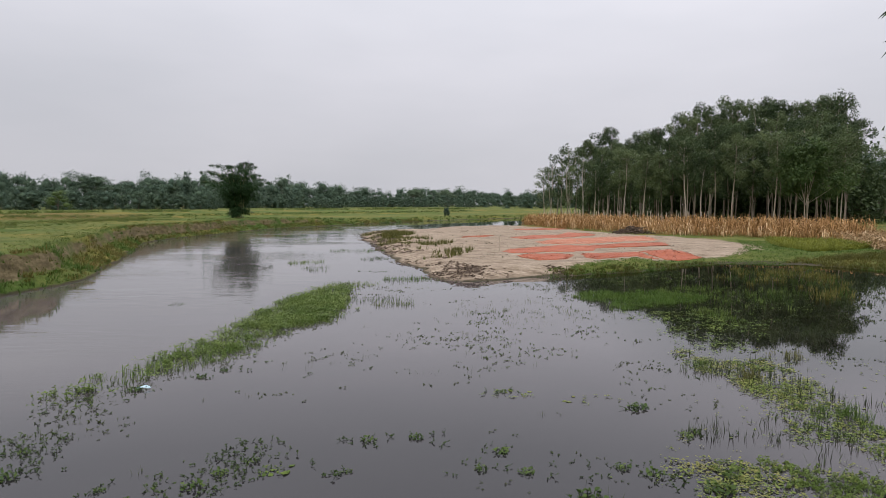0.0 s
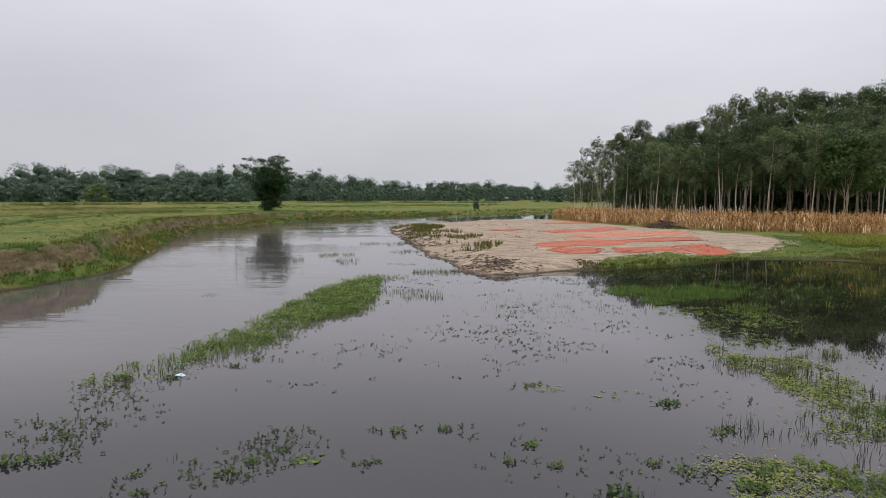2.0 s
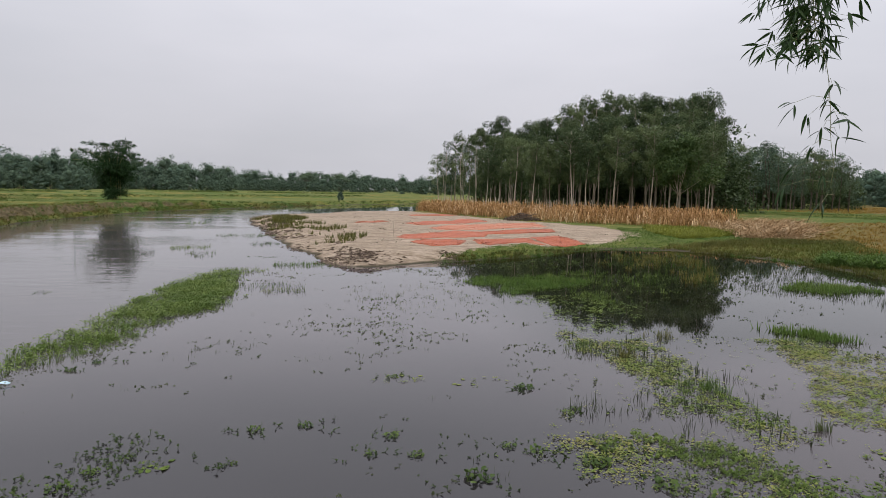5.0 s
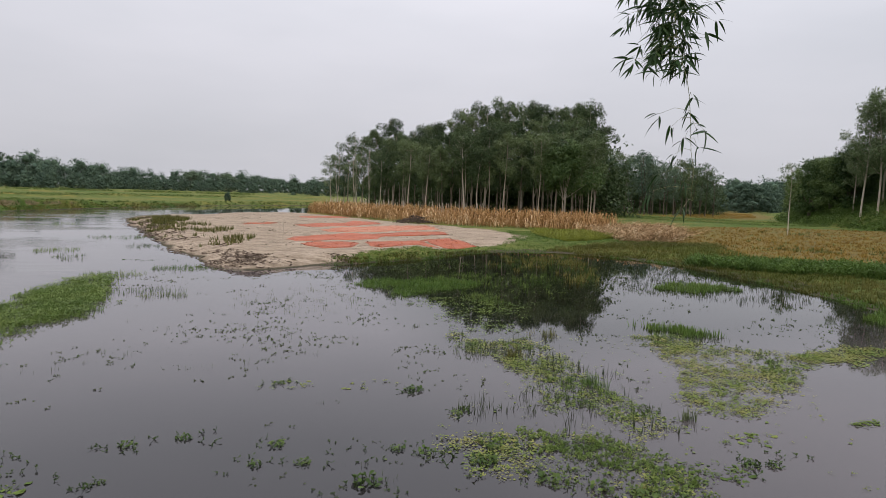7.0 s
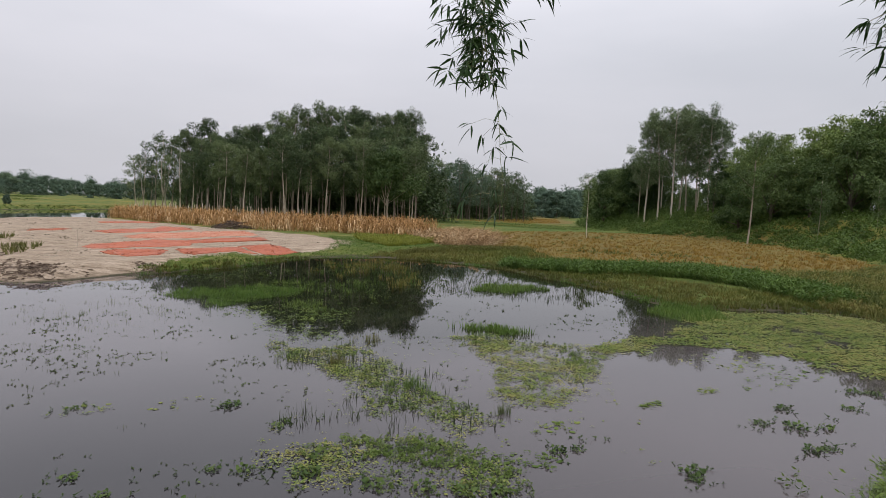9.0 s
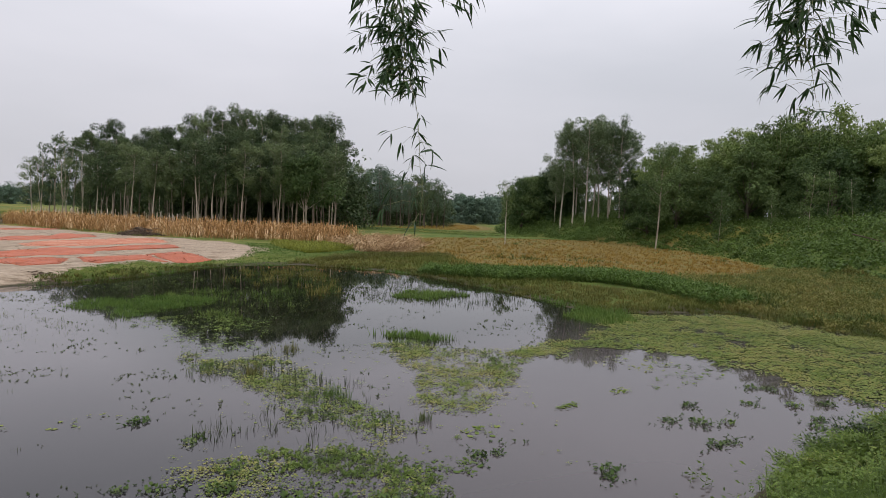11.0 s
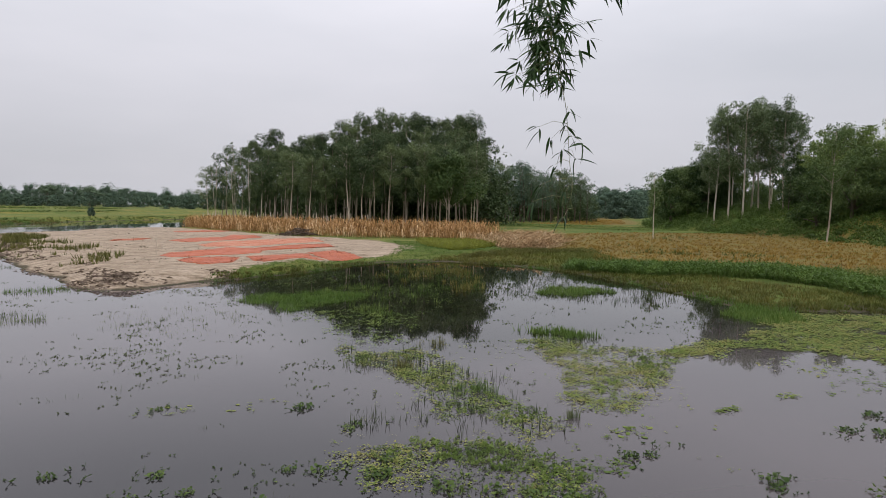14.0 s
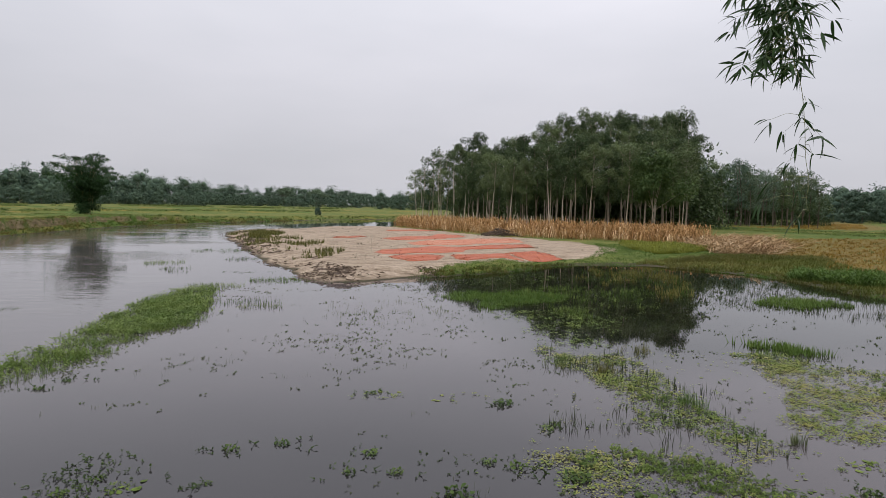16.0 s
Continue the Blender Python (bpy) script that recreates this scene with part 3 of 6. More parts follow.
def land(x, y):
    x, y = np.asarray(x, float), np.asarray(y, float)
    wob = 0.7 * wave(x, y, 0.55) + 0.25 * wave(x, y, 1.7, 2)
    dw = gap(WEST, x, y) + wob * 0.35
    de = gap(EAST, x, y) + wob * 0.5
    dn = gap(NEAR, x, y) + wob * 0.2
    dm = gap(MOUND, x, y) + wob * 1.5
    far = np.clip((y - 95) / 30, 0, 1)
    steep = np.interp(y, [22, 28, 34, 46, 56, 66, 90], [1.3, 1.3, 2.3, 2.3, 1.2, 1.2, 2.2]) + 0.35 * wave(x, y, 0.9, 5)
    hw = np.where(dw > 0, (1 - far) * cut_bank(dw, steep, 1.45) + far * (bank(dw, 3.0, 0.9) + bank(np.maximum(dw - 40, 0), 4.0, 0.6)) + 0.05 * wave(x, y, 0.23) + 0.32 * np.exp(-(((dw - 34) / 0.9) ** 2)) + 0.30 * np.exp(-(((dw - 62) / 1.1) ** 2)), -9)
    sandy = np.clip(gap(SAND, x, y) / 2 + 0.5, 0, 1)
    low = np.clip((x - 11) / 3, 0, 1) * np.clip((44 - y) / 4, 0, 1)
    he = np.where(de > 0, bank(de, 2.2 + 5.5 * low, 0.42) + 0.07 * np.clip(de / 20, 0, 1) + 0.035 * wave(x, y, 0.9) + 0.02 * sandy * wave(x, y, 3.1, 1), -9)
    he = he + np.where(dm > 0, bank(dm, 10.5, 3.7) + 0.15 * wave(x, y, 0.8), 0)
    he = np.where(gap(DITCH, x, y) > 0, -0.25, he)
    hn = np.where(dn > 0, bank(dn, 3.2, 1.9) + 0.04 * wave(x, y, 1.2), -9)
    wet = np.maximum(np.maximum(dw, de), dn)
    bed = -np.clip(0.03 - wet * 0.22, 0.03, 1.3)
    return np.maximum(np.maximum(np.maximum(hw, he), hn), bed), dw, de, dn, dm


def axis_steps(parts, out_to):
    a = np.concatenate([np.arange(p, q, s) for p, q, s in parts] + [[parts[-1][1]]])
    g = 1.0 * np.cumsum(parts[-1][2] * 1.35 ** np.arange(1, 24))
    g2 = 1.0 * np.cumsum(parts[0][2] * 1.35 ** np.arange(1, 24))
    hi = a[-1] + g[g < out_to]
    lo = a[0] - g2[g2 < out_to]
    return np.concatenate([lo[::-1], a, hi])


GX = axis_steps([(-110, -62, 2.0), (-62, -34, 0.8), (-34, -14, 0.2), (-14, 45, 0.5), (45, 120, 1.2)], 3300)
GY = axis_steps([(-12, 14, 0.45), (14, 48, 0.24), (48, 72, 0.4), (72, 110, 0.8), (110, 190, 1.6)], 3300)
gx, gy = np.meshgrid(GX, GY)
hz, dw, de, dn, dm = land(gx, gy)
nx, ny = len(GX), len(GY)
Vg = np.stack([gx, gy, hz], -1).reshape(-1, 3)
ii = (np.arange(ny - 1)[:, None] * nx + np.arange(nx - 1)[None]).ravel()
Tg = np.concatenate([np.stack([ii, ii + 1, ii + nx + 1], 1), np.stack([ii, ii + nx + 1, ii + nx], 1)])
ground_mesh = soup("ground", Vg, Tg, GROUND, True)
sl = np.hypot(*np.gradient(hz, GY, GX))


def add_mask(name, v):
    a = ground_mesh.attributes.new(name, "FLOAT", "POINT")
    a.data.foreach_set("value", np.clip(v, 0, 1).astype(np.float32).ravel())


add_mask("sand", np.clip(0.5 + gap(SAND, gx, gy) / 3.0, 0, 1))
add_mask("dry", np.maximum(np.clip(0.5 + np.maximum(gap(RICE, gx, gy), gap(FAR_FIELD, gx, gy)) / 6.0, 0, 1), np.clip(0.35 + gap(WEST_FIELD, gx, gy) / 30.0, 0, 0.62)))
add_mask("soil", np.where((dw > -0.5) & (dw < 9), np.clip(sl * 0.55 - 0.14, 0, 0.68), 0))
add_mask("mud", np.clip(0.95 - hz * 6.5, 0, 1) * (1 - 0.25 * np.clip(0.5 + gap(SAND, gx, gy) / 3.0, 0, 1)))
ground = tagged(new("ground", ground_mesh), "river plain of green grass, pale sand and brown stubble", "ground", kind="structure")

wv = np.array([(-3400, -3400, 0), (3400, -3400, 0), (3400, 3400, 0), (-3400, 3400, 0)], float)
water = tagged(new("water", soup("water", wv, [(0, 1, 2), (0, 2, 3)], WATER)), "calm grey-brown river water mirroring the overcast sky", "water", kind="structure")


def on_land(xy):
    return land(xy[:, 0], xy[:, 1])[0]

# ---- trees ----


def eucalyptus(seed, h, crown_from=0.42, spread_r=2.2, n_leaf=5200, stem=0.145, limbs=22, clump=0.74, leaf=0.27, airy=1.0):
    """A tall thin tree: a pale trunk, often forked, with steep limbs, and a billowing crown of leafy tufts."""
    g = np.random.default_rng(seed)
    k = np.linspace(0, 1, 10)
    bend = g.normal(0, 0.45, 2)
    path = np.stack([bend[0] * k**2 + 0.14 * np.sin(k * 5 + seed), bend[1] * k**2 + 0.14 * np.cos(k * 4 + seed), k * h * 0.95], 1)
    wood = [tube(path, stem * (1 - k) ** 0.75 + 0.02, 7)]
    axes = [path]
    if seed % 2 == 0:
        a = g.uniform(0, 6.28)
        f0 = crown_from * g.uniform(0.45, 0.9)
        p0 = np.array([np.interp(f0, k, path[:, j]) for j in range(3)])
        reach = spread_r * 0.55
        second = p0 + np.stack([np.cos(a) * reach * k**0.7, np.sin(a) * reach * k**0.7, (h * 0.86 - p0[2]) * k], 1)
        wood.append(tube(second, 0.62 * stem * (1 - k) ** 0.8 + 0.015, 6))
        axes.append(second)
    out = []
    for i in range(limbs):
        ax = axes[i % len(axes)]
        f = crown_from + (0.985 - crown_from) * (i + g.uniform(0, 1)) / limbs
        a = 2.4 * i + g.uniform(-0.5, 0.5)
        zf = f * h * 0.95
        p0 = np.array([np.interp(zf, ax[:, 2], ax[:, j]) for j in range(3)])
        u = np.clip((f - crown_from) / (1 - crown_from), 0, 1)
        reach = spread_r * (0.35 + 0.75 * np.sin(np.pi * (0.10 + 0.78 * u)) ** 0.9) * g.uniform(0.5, 1.1) * (0.55 if len(axes) > 1 else 1.0)
        rise = reach * g.uniform(0.5, 1.2) * (1.0 if u < 0.75 else 0.35)
        q = np.linspace(0, 1, 5)
        limb = p0 + np.stack([np.cos(a) * reach * q, np.sin(a) * reach * q, rise * q**1.3], 1)
        wood.append(tube(limb, (0.30 * stem * (1.15 - f) * (1 - q) + 0.009), 4, False))
        for b in range(2):
            c = p0 + (limb[-1] - p0) * (0.55 + 0.5 * b) + g.normal(0, 0.22, 3)
            s = clump * g.uniform(0.65, 1.2) * (0.8 + 0.2 * b)
            out.append(leaf_clump(c, np.array([s, s, s * 0.9]), max(int(n_leaf * airy / limbs / 2 * (s / clump) ** 2), 12), leaf, leaf * 0.55, g, 0.5, 0.45, 0.8))
    return join(wood), join(out)


def broadleaf(seed, h, w, n_leaf=3000, leaf=0.3, trunk_f=0.35, flat=1.0, layers=9, stout=1.0, far=0):
    """A rounded tree: short trunk, spreading limbs, and a crown of uneven leafy lobes, each of smaller tufts."""
    g = np.random.default_rng(seed)
    k = np.linspace(0, 1, 5)
    wood = [tube(np.stack([0.2 * np.sin(k * 3 + seed), 0.2 * np.cos(k * 2), k * h * 0.75], 1), 0.028 * stout * h * (1 - 0.75 * k), 6)]
    out = []
    for i in range(layers):
        a = 2.4 * i + g.uniform(-0.4, 0.4)
        f = (i + 0.5) / layers
        zc = h * (trunk_f + (0.86 - trunk_f) * f * g.uniform(0.88, 1.04))
        rad = w * 0.5 * (1 - 0.72 * f**1.7) * g.uniform(0.3, 0.78)
        c = np.array([np.cos(a) * rad, np.sin(a) * rad, zc])
        q = np.linspace(0, 1, 4)
        foot = np.array([0, 0, h * min(0.28, trunk_f * 0.7 + 0.05)])
        wood.append(tube(foot + (c - foot) * q[:, None], 0.011 * stout * h * (1 - 0.8 * q), 4, False))
        size = np.array([w * 0.22, w * 0.22, h * (0.20 if far else 0.16) * flat]) * g.uniform(0.75, 1.25)
        m = n_leaf // layers
        if far:
            if far > 1:
                out.append(inner_mass(c, size * 0.50, g))
            for _ in range(6):
                v = g.normal(0, 1, 3)
                v /= np.linalg.norm(v)
                out.append(leaf_clump(c + v * size * g.uniform(0.5, 1.0), size * g.uniform(0.35, 0.7), m // 6, leaf, leaf * 0.75, g, 0.2, 0.3, 0.6))
        else:
            for _ in range(7):
                v = g.normal(0, 1, 3)
                v /= np.linalg.norm(v)
                v[2] = abs(v[2]) * 0.9 - 0.25
                out.append(leaf_clump(c + v * size * 0.62, size * g.uniform(0.38, 0.62), m // 8, leaf, leaf * 0.6, g, 0.4, 0.5, 0.45))
            out.append(leaf_clump(c, size * 0.55, m // 8, leaf * 1.4, leaf * 1.1, g, 0.3, 0.1, 0.3))
    return join(wood), join(out)


def bamboo_clump(seed, h, w, culms=18, n_leaf=9000, leaf=0.32, low=0.25, plume=1.0):
    """A bamboo stand: many culms leaning out from one foot and drooping at their tips, feathered with narrow leaves in tiers."""
    g = np.random.default_rng(seed)
    wood, out = [], []
    for i in range(culms):
        a = 2 * np.pi * i / culms * 2.4 + g.uniform(-0.5, 0.5)
        reach = w * 0.5 * g.uniform(0.2, 1.0)
        top = h * g.uniform(0.68, 1.0) * (1 - 0.18 * (reach / (w * 0.5)) ** 2)
        q = np.linspace(0, 1, 9)
        r = reach * (0.08 + 0.92 * q**1.9)
        zz = top * (1.0 - (1 - q) ** 1.7)
        zz = zz - top * 0.16 * np.clip(q - 0.72, 0, 1) ** 1.2 * 3 * (reach / (w * 0.5))
        c = np.stack([np.cos(a) * r, np.sin(a) * r, zz], 1) + np.array([*g.normal(0, 0.25, 2), 0]) * (1 - q[:, None])
        wood.append(tube(c, 0.045 * (1 - 0.85 * q) + 0.006, 5, False))
        tiers = 11
        for t in range(tiers):
            f = low + (1 - low) * (t + g.uniform(0.2, 0.9)) / tiers
            p = np.array([np.interp(f, q, c[:, j]) for j in range(3)])
            s = plume * (0.45 + 0.75 * np.sin(np.pi * min(f, 0.93))) * g.uniform(0.7, 1.2)
            th = g.uniform(0, 6.28)
            p = p + np.array([math.cos(th), math.sin(th), -0.15]) * s * 0.5
            out.append(leaf_clump(p, np.array([s, s, s * 0.5]), max(int(n_leaf / culms / tiers), 8), leaf, leaf * 0.42, g, 0.55, 0.2, 0.8))
    return wood, join(out)


def plant_tree(name, parts2, wood_mat, leaf_mat, label, category, group, m=None):
    wood, crown = parts2
    ob = thing(name, label, category, group)
    if isinstance(wood, list):
        for w in wood:
            part("culm", soup("culm", *w, wood_mat, True), ob)
    else:
        part("trunk", soup("trunk", *wood, wood_mat, True), ob)
    part("crown", soup("crown", *crown, leaf_mat), ob)
    if m is not None:
        ob.matrix_basis = m
    return ob


def plan(az, dist):
    a = radians(az)
    return math.sin(a) * dist, math.cos(a) * dist


def ground_z(x, y):
    return float(land(np.array([x]), np.array([y]))[0][0])


def place_copy(first, used, x, y, turn, s, sink=0.05, sz=None):
    """The first of a kind takes the first place; the rest are copies."""
    m = pose(x, y, ground_z(x, y) - sink, 0, 0, turn) @ Matrix.Diagonal((s, s, sz or s, 1))
    if first.name not in used:
        used.add(first.name)
        first.matrix_basis = m
        return first
    o = copy_thing(first, Matrix.Identity(4))
    o.matrix_basis = m
    return o


USED = set()

# belts of trees too many to count
def far_wood(name, label, spec, seed, leaf_mat, leaf_n=1900, leaf=0.46):
    g = np.random.default_rng(seed)
    kinds = [broadleaf(seed * 10 + i, 10.0, 8.0 + i, leaf_n, leaf, (0.02, 0.10, 0.04, 0.25, 0.0)[i], (1.0, 1.1, 0.9, 0.6, 1.2)[i], 9, 1.0, 2 if leaf_mat is HAZEDLEAF else 1)[1] for i in range(5)]
    stems = [broadleaf(seed * 10 + i, 10.0, 8.0 + i, 20, 0.95, 0.2, 1.0, 4, 0.4, 1)[0] for i in range(5)]
    cv, sv = [], []
    for az0, az1, step, d0, d1, el0, el1 in spec:
        for az in np.arange(az0, az1, step):
            a = az + g.uniform(-0.5, 0.5) * step
            dd = g.uniform(d0, d1)
            x, y = plan(a, dd)
            f = (a - az0) / max(az1 - az0, 1e-6)
            z = ground_z(x, y)
            top = (math.tan(radians(el0 + (el1 - el0) * f)) * dd + 3.5 - z) * g.uniform(0.66, 1.04)
            s = top / 9.3
            i = int(g.integers(0, 5))
            t = np.array([g.uniform(0, 6.28)])
            sc = np.array([[s * g.uniform(0.85, 1.25), s * g.uniform(0.85, 1.25), s]])
            cv.append(spread(kinds[i], np.array([[x, y, z]]), t, sc))
            sv.append(spread(stems[i], np.array([[x, y, z - 0.1]]), t, sc))
    ob = thing(name, label, "woods", kind="stuff")
    part("crowns", soup("crowns", *join(cv), leaf_mat), ob)
    part("trunks", soup("trunks", *join(sv), DARKBARK), ob)
    return ob


# the eucalyptus grove behind the corn
GROVE_LABEL = "tall eucalyptus with pale slender trunk and grey-green crown"
gum = [plant_tree("eucalyptus_tree", eucalyptus(20 + i, 16.0, cf, sr, nl, (0.085, 0.10, 0.075, 0.09, 0.08, 0.07)[i]), PALEBARK if i in (1, 3, 5) else BROWNBARK, EUCALYPT, GROVE_LABEL, "tree", "eucalyptus grove") for i, (cf, sr, nl) in enumerate([(0.34, 2.2, 7600), (0.50, 1.9, 6200), (0.30, 2.4, 8200), (0.54, 2.0, 6200), (0.36, 2.2, 7800), (0.58, 1.7, 5200)])]
airy_gum = [plant_tree("eucalyptus_tree", eucalyptus(41 + 3 * i, 12.0, 0.22, 1.9, 3000, 0.10, 20, 0.62, 0.25), PALEBARK, EUCALYPT, "young eucalyptus with an open see-through crown at the grove edge", "tree", "eucalyptus grove") for i in range(2)]
SKY_AZ = [7, 9.2, 10.1, 11.6, 12.9, 14.3, 15.6, 17.2, 18.6, 20.8, 22.4, 24.1, 26.7, 27.6, 30.2, 31.5, 32.2, 32.8, 33.6]
SKY_EL = [2.0, 3.4, 4.9, 5.3, 6.0, 6.6, 5.9, 6.3, 7.0, 7.4, 8.0, 8.2, 8.5, 8.0, 8.4, 8.0, 6.8, 5.4, 3.8]
g = np.random.default_rng(3)


def grove_tree(kind, a, dd, full):
    top = math.tan(radians(float(np.interp(a, SKY_AZ, SKY_EL)))) * dd + 3.5 - 0.5
    x, y = plan(a, dd)
    h = 12.0 if kind in airy_gum else 16.0
    s = top * full / h
    place_copy(kind, USED, x, y, g.uniform(0, 360), s * 0.6 + 0.4 * (16.0 / h), sz=s)


# the crest that stands out against the sky
for a, _, f in ((12.6, 97, 1.02), (13.0, 101, 0.95), (14.2, 96, 1.03), (14.8, 100, 0.95), (15.5, 98, 0.97), (16.2, 98, 0.98), (18.3, 98, 1.0), (16.9, 95, 1.0), (17.7, 99, 0.97), (19.4, 96, 1.0), (20.5, 92, 1.01), (21.2, 99, 1.0), (22.3, 94, 1.03), (23.4, 100, 0.99), (24.1, 93, 1.04), (25.5, 97, 1.0), (26.6, 94, 1.04), (28.5, 96, 1.03), (29.4, 100, 0.99), (30.2, 95, 1.03), (31.2, 98, 1.03), (31.9, 92, 0.98), (27.4, 102, 1.0)):
    grove_tree(gum[int(g.integers(0, 6))], a, float(np.interp(a, [12, 16, 20], [158, 135, 118])) + g.uniform(-4, 4), f)
for row, dist in enumerate((84, 90, 100, 108, 114)):
    for az in np.arange(13.0 + 0.5 * row, 32.4, 1.75 if row else 2.3):
        a = az + g.uniform(-0.6, 0.6)
        dd = dist + g.uniform(-2.0, 2.0) + max(0, 19 - a) * 5.0
        full = g.uniform(0.62, 0.88) if row < 2 else g.uniform(0.74, 0.94)
        grove_tree(gum[((1, 3, 5, 3), (1, 4, 5, 0), (0, 2, 4, 2))[min(row, 2)][int(g.integers(0, 4))]], a, dd, full)
for i, (a, dd, f) in enumerate(((8.9, 146, 0.98), (9.5, 142, 0.95), (10.4, 145, 1.0), (11.1, 142, 1.04), (11.6, 150, 0.95), (12.1, 140, 0.8), (10.0, 150, 0.75), (10.8, 138, 0.8))):
    grove_tree(airy_gum[i % 2], a, dd, f)

far_wood("grove_understory", "dense dark undergrowth and saplings closing the back of the grove", [(12.5, 19, 0.36, 150, 166, 2.0, 3.2), (18.5, 33.3, 0.30, 124, 138, 3.4, 4.4), (33, 41.5, 0.4, 186, 198, 2.9, 2.4), (50.5, 53.2, 0.6, 132, 140, 2.8, 3.2), (54, 58, 0.5, 230, 250, 1.6, 1.8), (57, 82, 1.0, 108, 116, 4.2, 4.6)], 5, EUCALYPT, 1300, 0.45)

# the low forked tree with a round crown at the corner of the grove, with its dead branches
fork = plant_tree("grove_tree", broadleaf(8, 9.5, 8.0, 8500, 0.26, 0.40, 1.0, 11, 0.24), PALEBARK, BROADLEAF, "low forked tree with round dense crown before the grove", "tree", "")
fx, fy = plan(29.2, 82)
place_copy(fork, USED, fx, fy, 30, 1.12)

# the bamboo on the west bank
def dense_clump():
    """A bamboo clump whose heart is thick with leaves down to the ground."""
    culms, tips = bamboo_clump(5, 11.0, 13.0, 26, 9000, 0.34, 0.22, 0.8)
    r = np.random.default_rng(55)
    body = []
    for i in range(46):
        a, u = r.uniform(0, 6.28), r.uniform(0, 1)
        z = 0.6 + 5.6 * u
        rad = (1.0 + 2.9 * u) * r.uniform(0.2, 1.0)
        body.append(leaf_clump(np.array([math.cos(a) * rad, math.sin(a) * rad, z]), np.array([1.1, 1.1, 0.8]) * r.uniform(0.7, 1.2), 170, 0.34, 0.17, r, 0.7, 0.3, 0.6))
    return culms, join([tips] + body)


bush = plant_tree("bamboo_clump", dense_clump(), CULM, DARKBAMBOO, "dark leafy bamboo clump standing alone on the grassy bank", "bamboo", "")
bx, by = plan(-17.5, 109)
place_copy(bush, USED, bx, by, 60, 1.0, sz=0.90)
pole = thing("distant_mast", "thin grey mast far behind the bamboo", "mast", place=(*plan(-18.2, 330), 1.4))
part("pole", soup("pole", *tube([(0, 0, 0), (0, 0, 12), (0, 0, 21)], [0.22, 0.16, 0.08], 6), DRYWOOD), pole)

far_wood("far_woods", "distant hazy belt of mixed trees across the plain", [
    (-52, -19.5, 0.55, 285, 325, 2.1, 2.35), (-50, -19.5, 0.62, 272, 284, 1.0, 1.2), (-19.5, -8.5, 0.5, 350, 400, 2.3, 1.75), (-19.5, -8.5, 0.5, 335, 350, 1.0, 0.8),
    (-8.5, 4.0, 0.4, 440, 500, 1.45, 1.35), (-8.5, 4.0, 0.42, 420, 440, 0.7, 0.6), (3.5, 9.5, 0.35, 560, 620, 1.05, 1.15), (6.0, 10.5, 0.6, 320, 345, 1.25, 1.75), (9.5, 14, 0.6, 330, 380, 1.6, 2.0)], 2, HAZEDLEAF)
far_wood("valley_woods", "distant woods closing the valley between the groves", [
    (36, 49, 0.5, 330, 380, 2.2, 2.4), (40, 48, 0.9, 250, 300, 1.6, 2.5), (80, 126, 2.4, 130, 160, 6, 6)], 3, HAZEDLEAF)
for az, dd, el, w, lab in ((-30.7, 262, 1.25, 1.3, "round pale-green tree before the far woods"), (-13.9, 372, 2.5, 0.9, "tall dark tree rising over the far woods"), (-21.7, 300, 2.5, 0.8, "tall crowned tree rising over the far woods"), (-28.5, 300, 2.5, 1.0, "wide flat-topped tree over the far woods"), (-2.6, 440, 1.6, 1.0, "wide flat-crowned tree over the far woods"), (0.2, 450, 1.5, 1.0, "wide flat-crowned tree over the far woods"), (0.3, 150, -0.22, 0.9, "small dark bush on the far bank")):
    flat = "flat" in lab
    x, y = plan(az, dd)
    z = ground_z(x, y)
    hh = math.tan(radians(el)) * dd + 3.5 - z
    t = plant_tree("far_tree", broadleaf(int(abs(az) * 10), hh, hh * (0.95 if not flat else 1.25) * w, 2600, max(hh * 0.035, 0.2), 0.55 if flat else 0.2, 0.6 if flat else 1.0, 9, 1.0, 2), DARKBARK, LIGHTTREE if "pale" in lab else HAZEDLEAF, lab, "tree", "")
    t.location = (x, y, z - 0.1)

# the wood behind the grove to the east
# two of the three kinds wear the leaf colour with haze in it
mid = [plant_tree("wood_tree", eucalyptus(60 + i, 16.0, 0.25, 2.8, 3000, 0.145, 20, 1.0, 0.34), DARKBARK, HAZEDLEAF if i else EUCALYPT, "tall tree of the misty wood across the field", "tree", "wood across the field") for i in range(3)]
g = np.random.default_rng(9)
for row, dist in enumerate((160, 170, 180)):
    for az in np.arange(30.5, 41.6 - row * 0.6, 1.0):
        a = az + g.uniform(-0.4, 0.4)
        dd = dist + g.uniform(-4, 4)
        el = float(np.interp(a, [30, 33, 34.8, 35.8, 36.6, 38, 40.6, 41.4], [5.0, 4.9, 4.2, 4.9, 4.1, 4.2, 4.2, 2.5]))
        s = (math.tan(radians(el)) * dd + 3.0) / 16.0 * g.uniform(0.78, 1.0)
        x, y = plan(a, dd)
        place_copy(mid[int(g.integers(0, 3))], USED, x, y, g.uniform(0, 360), s * 1.1, sz=s)

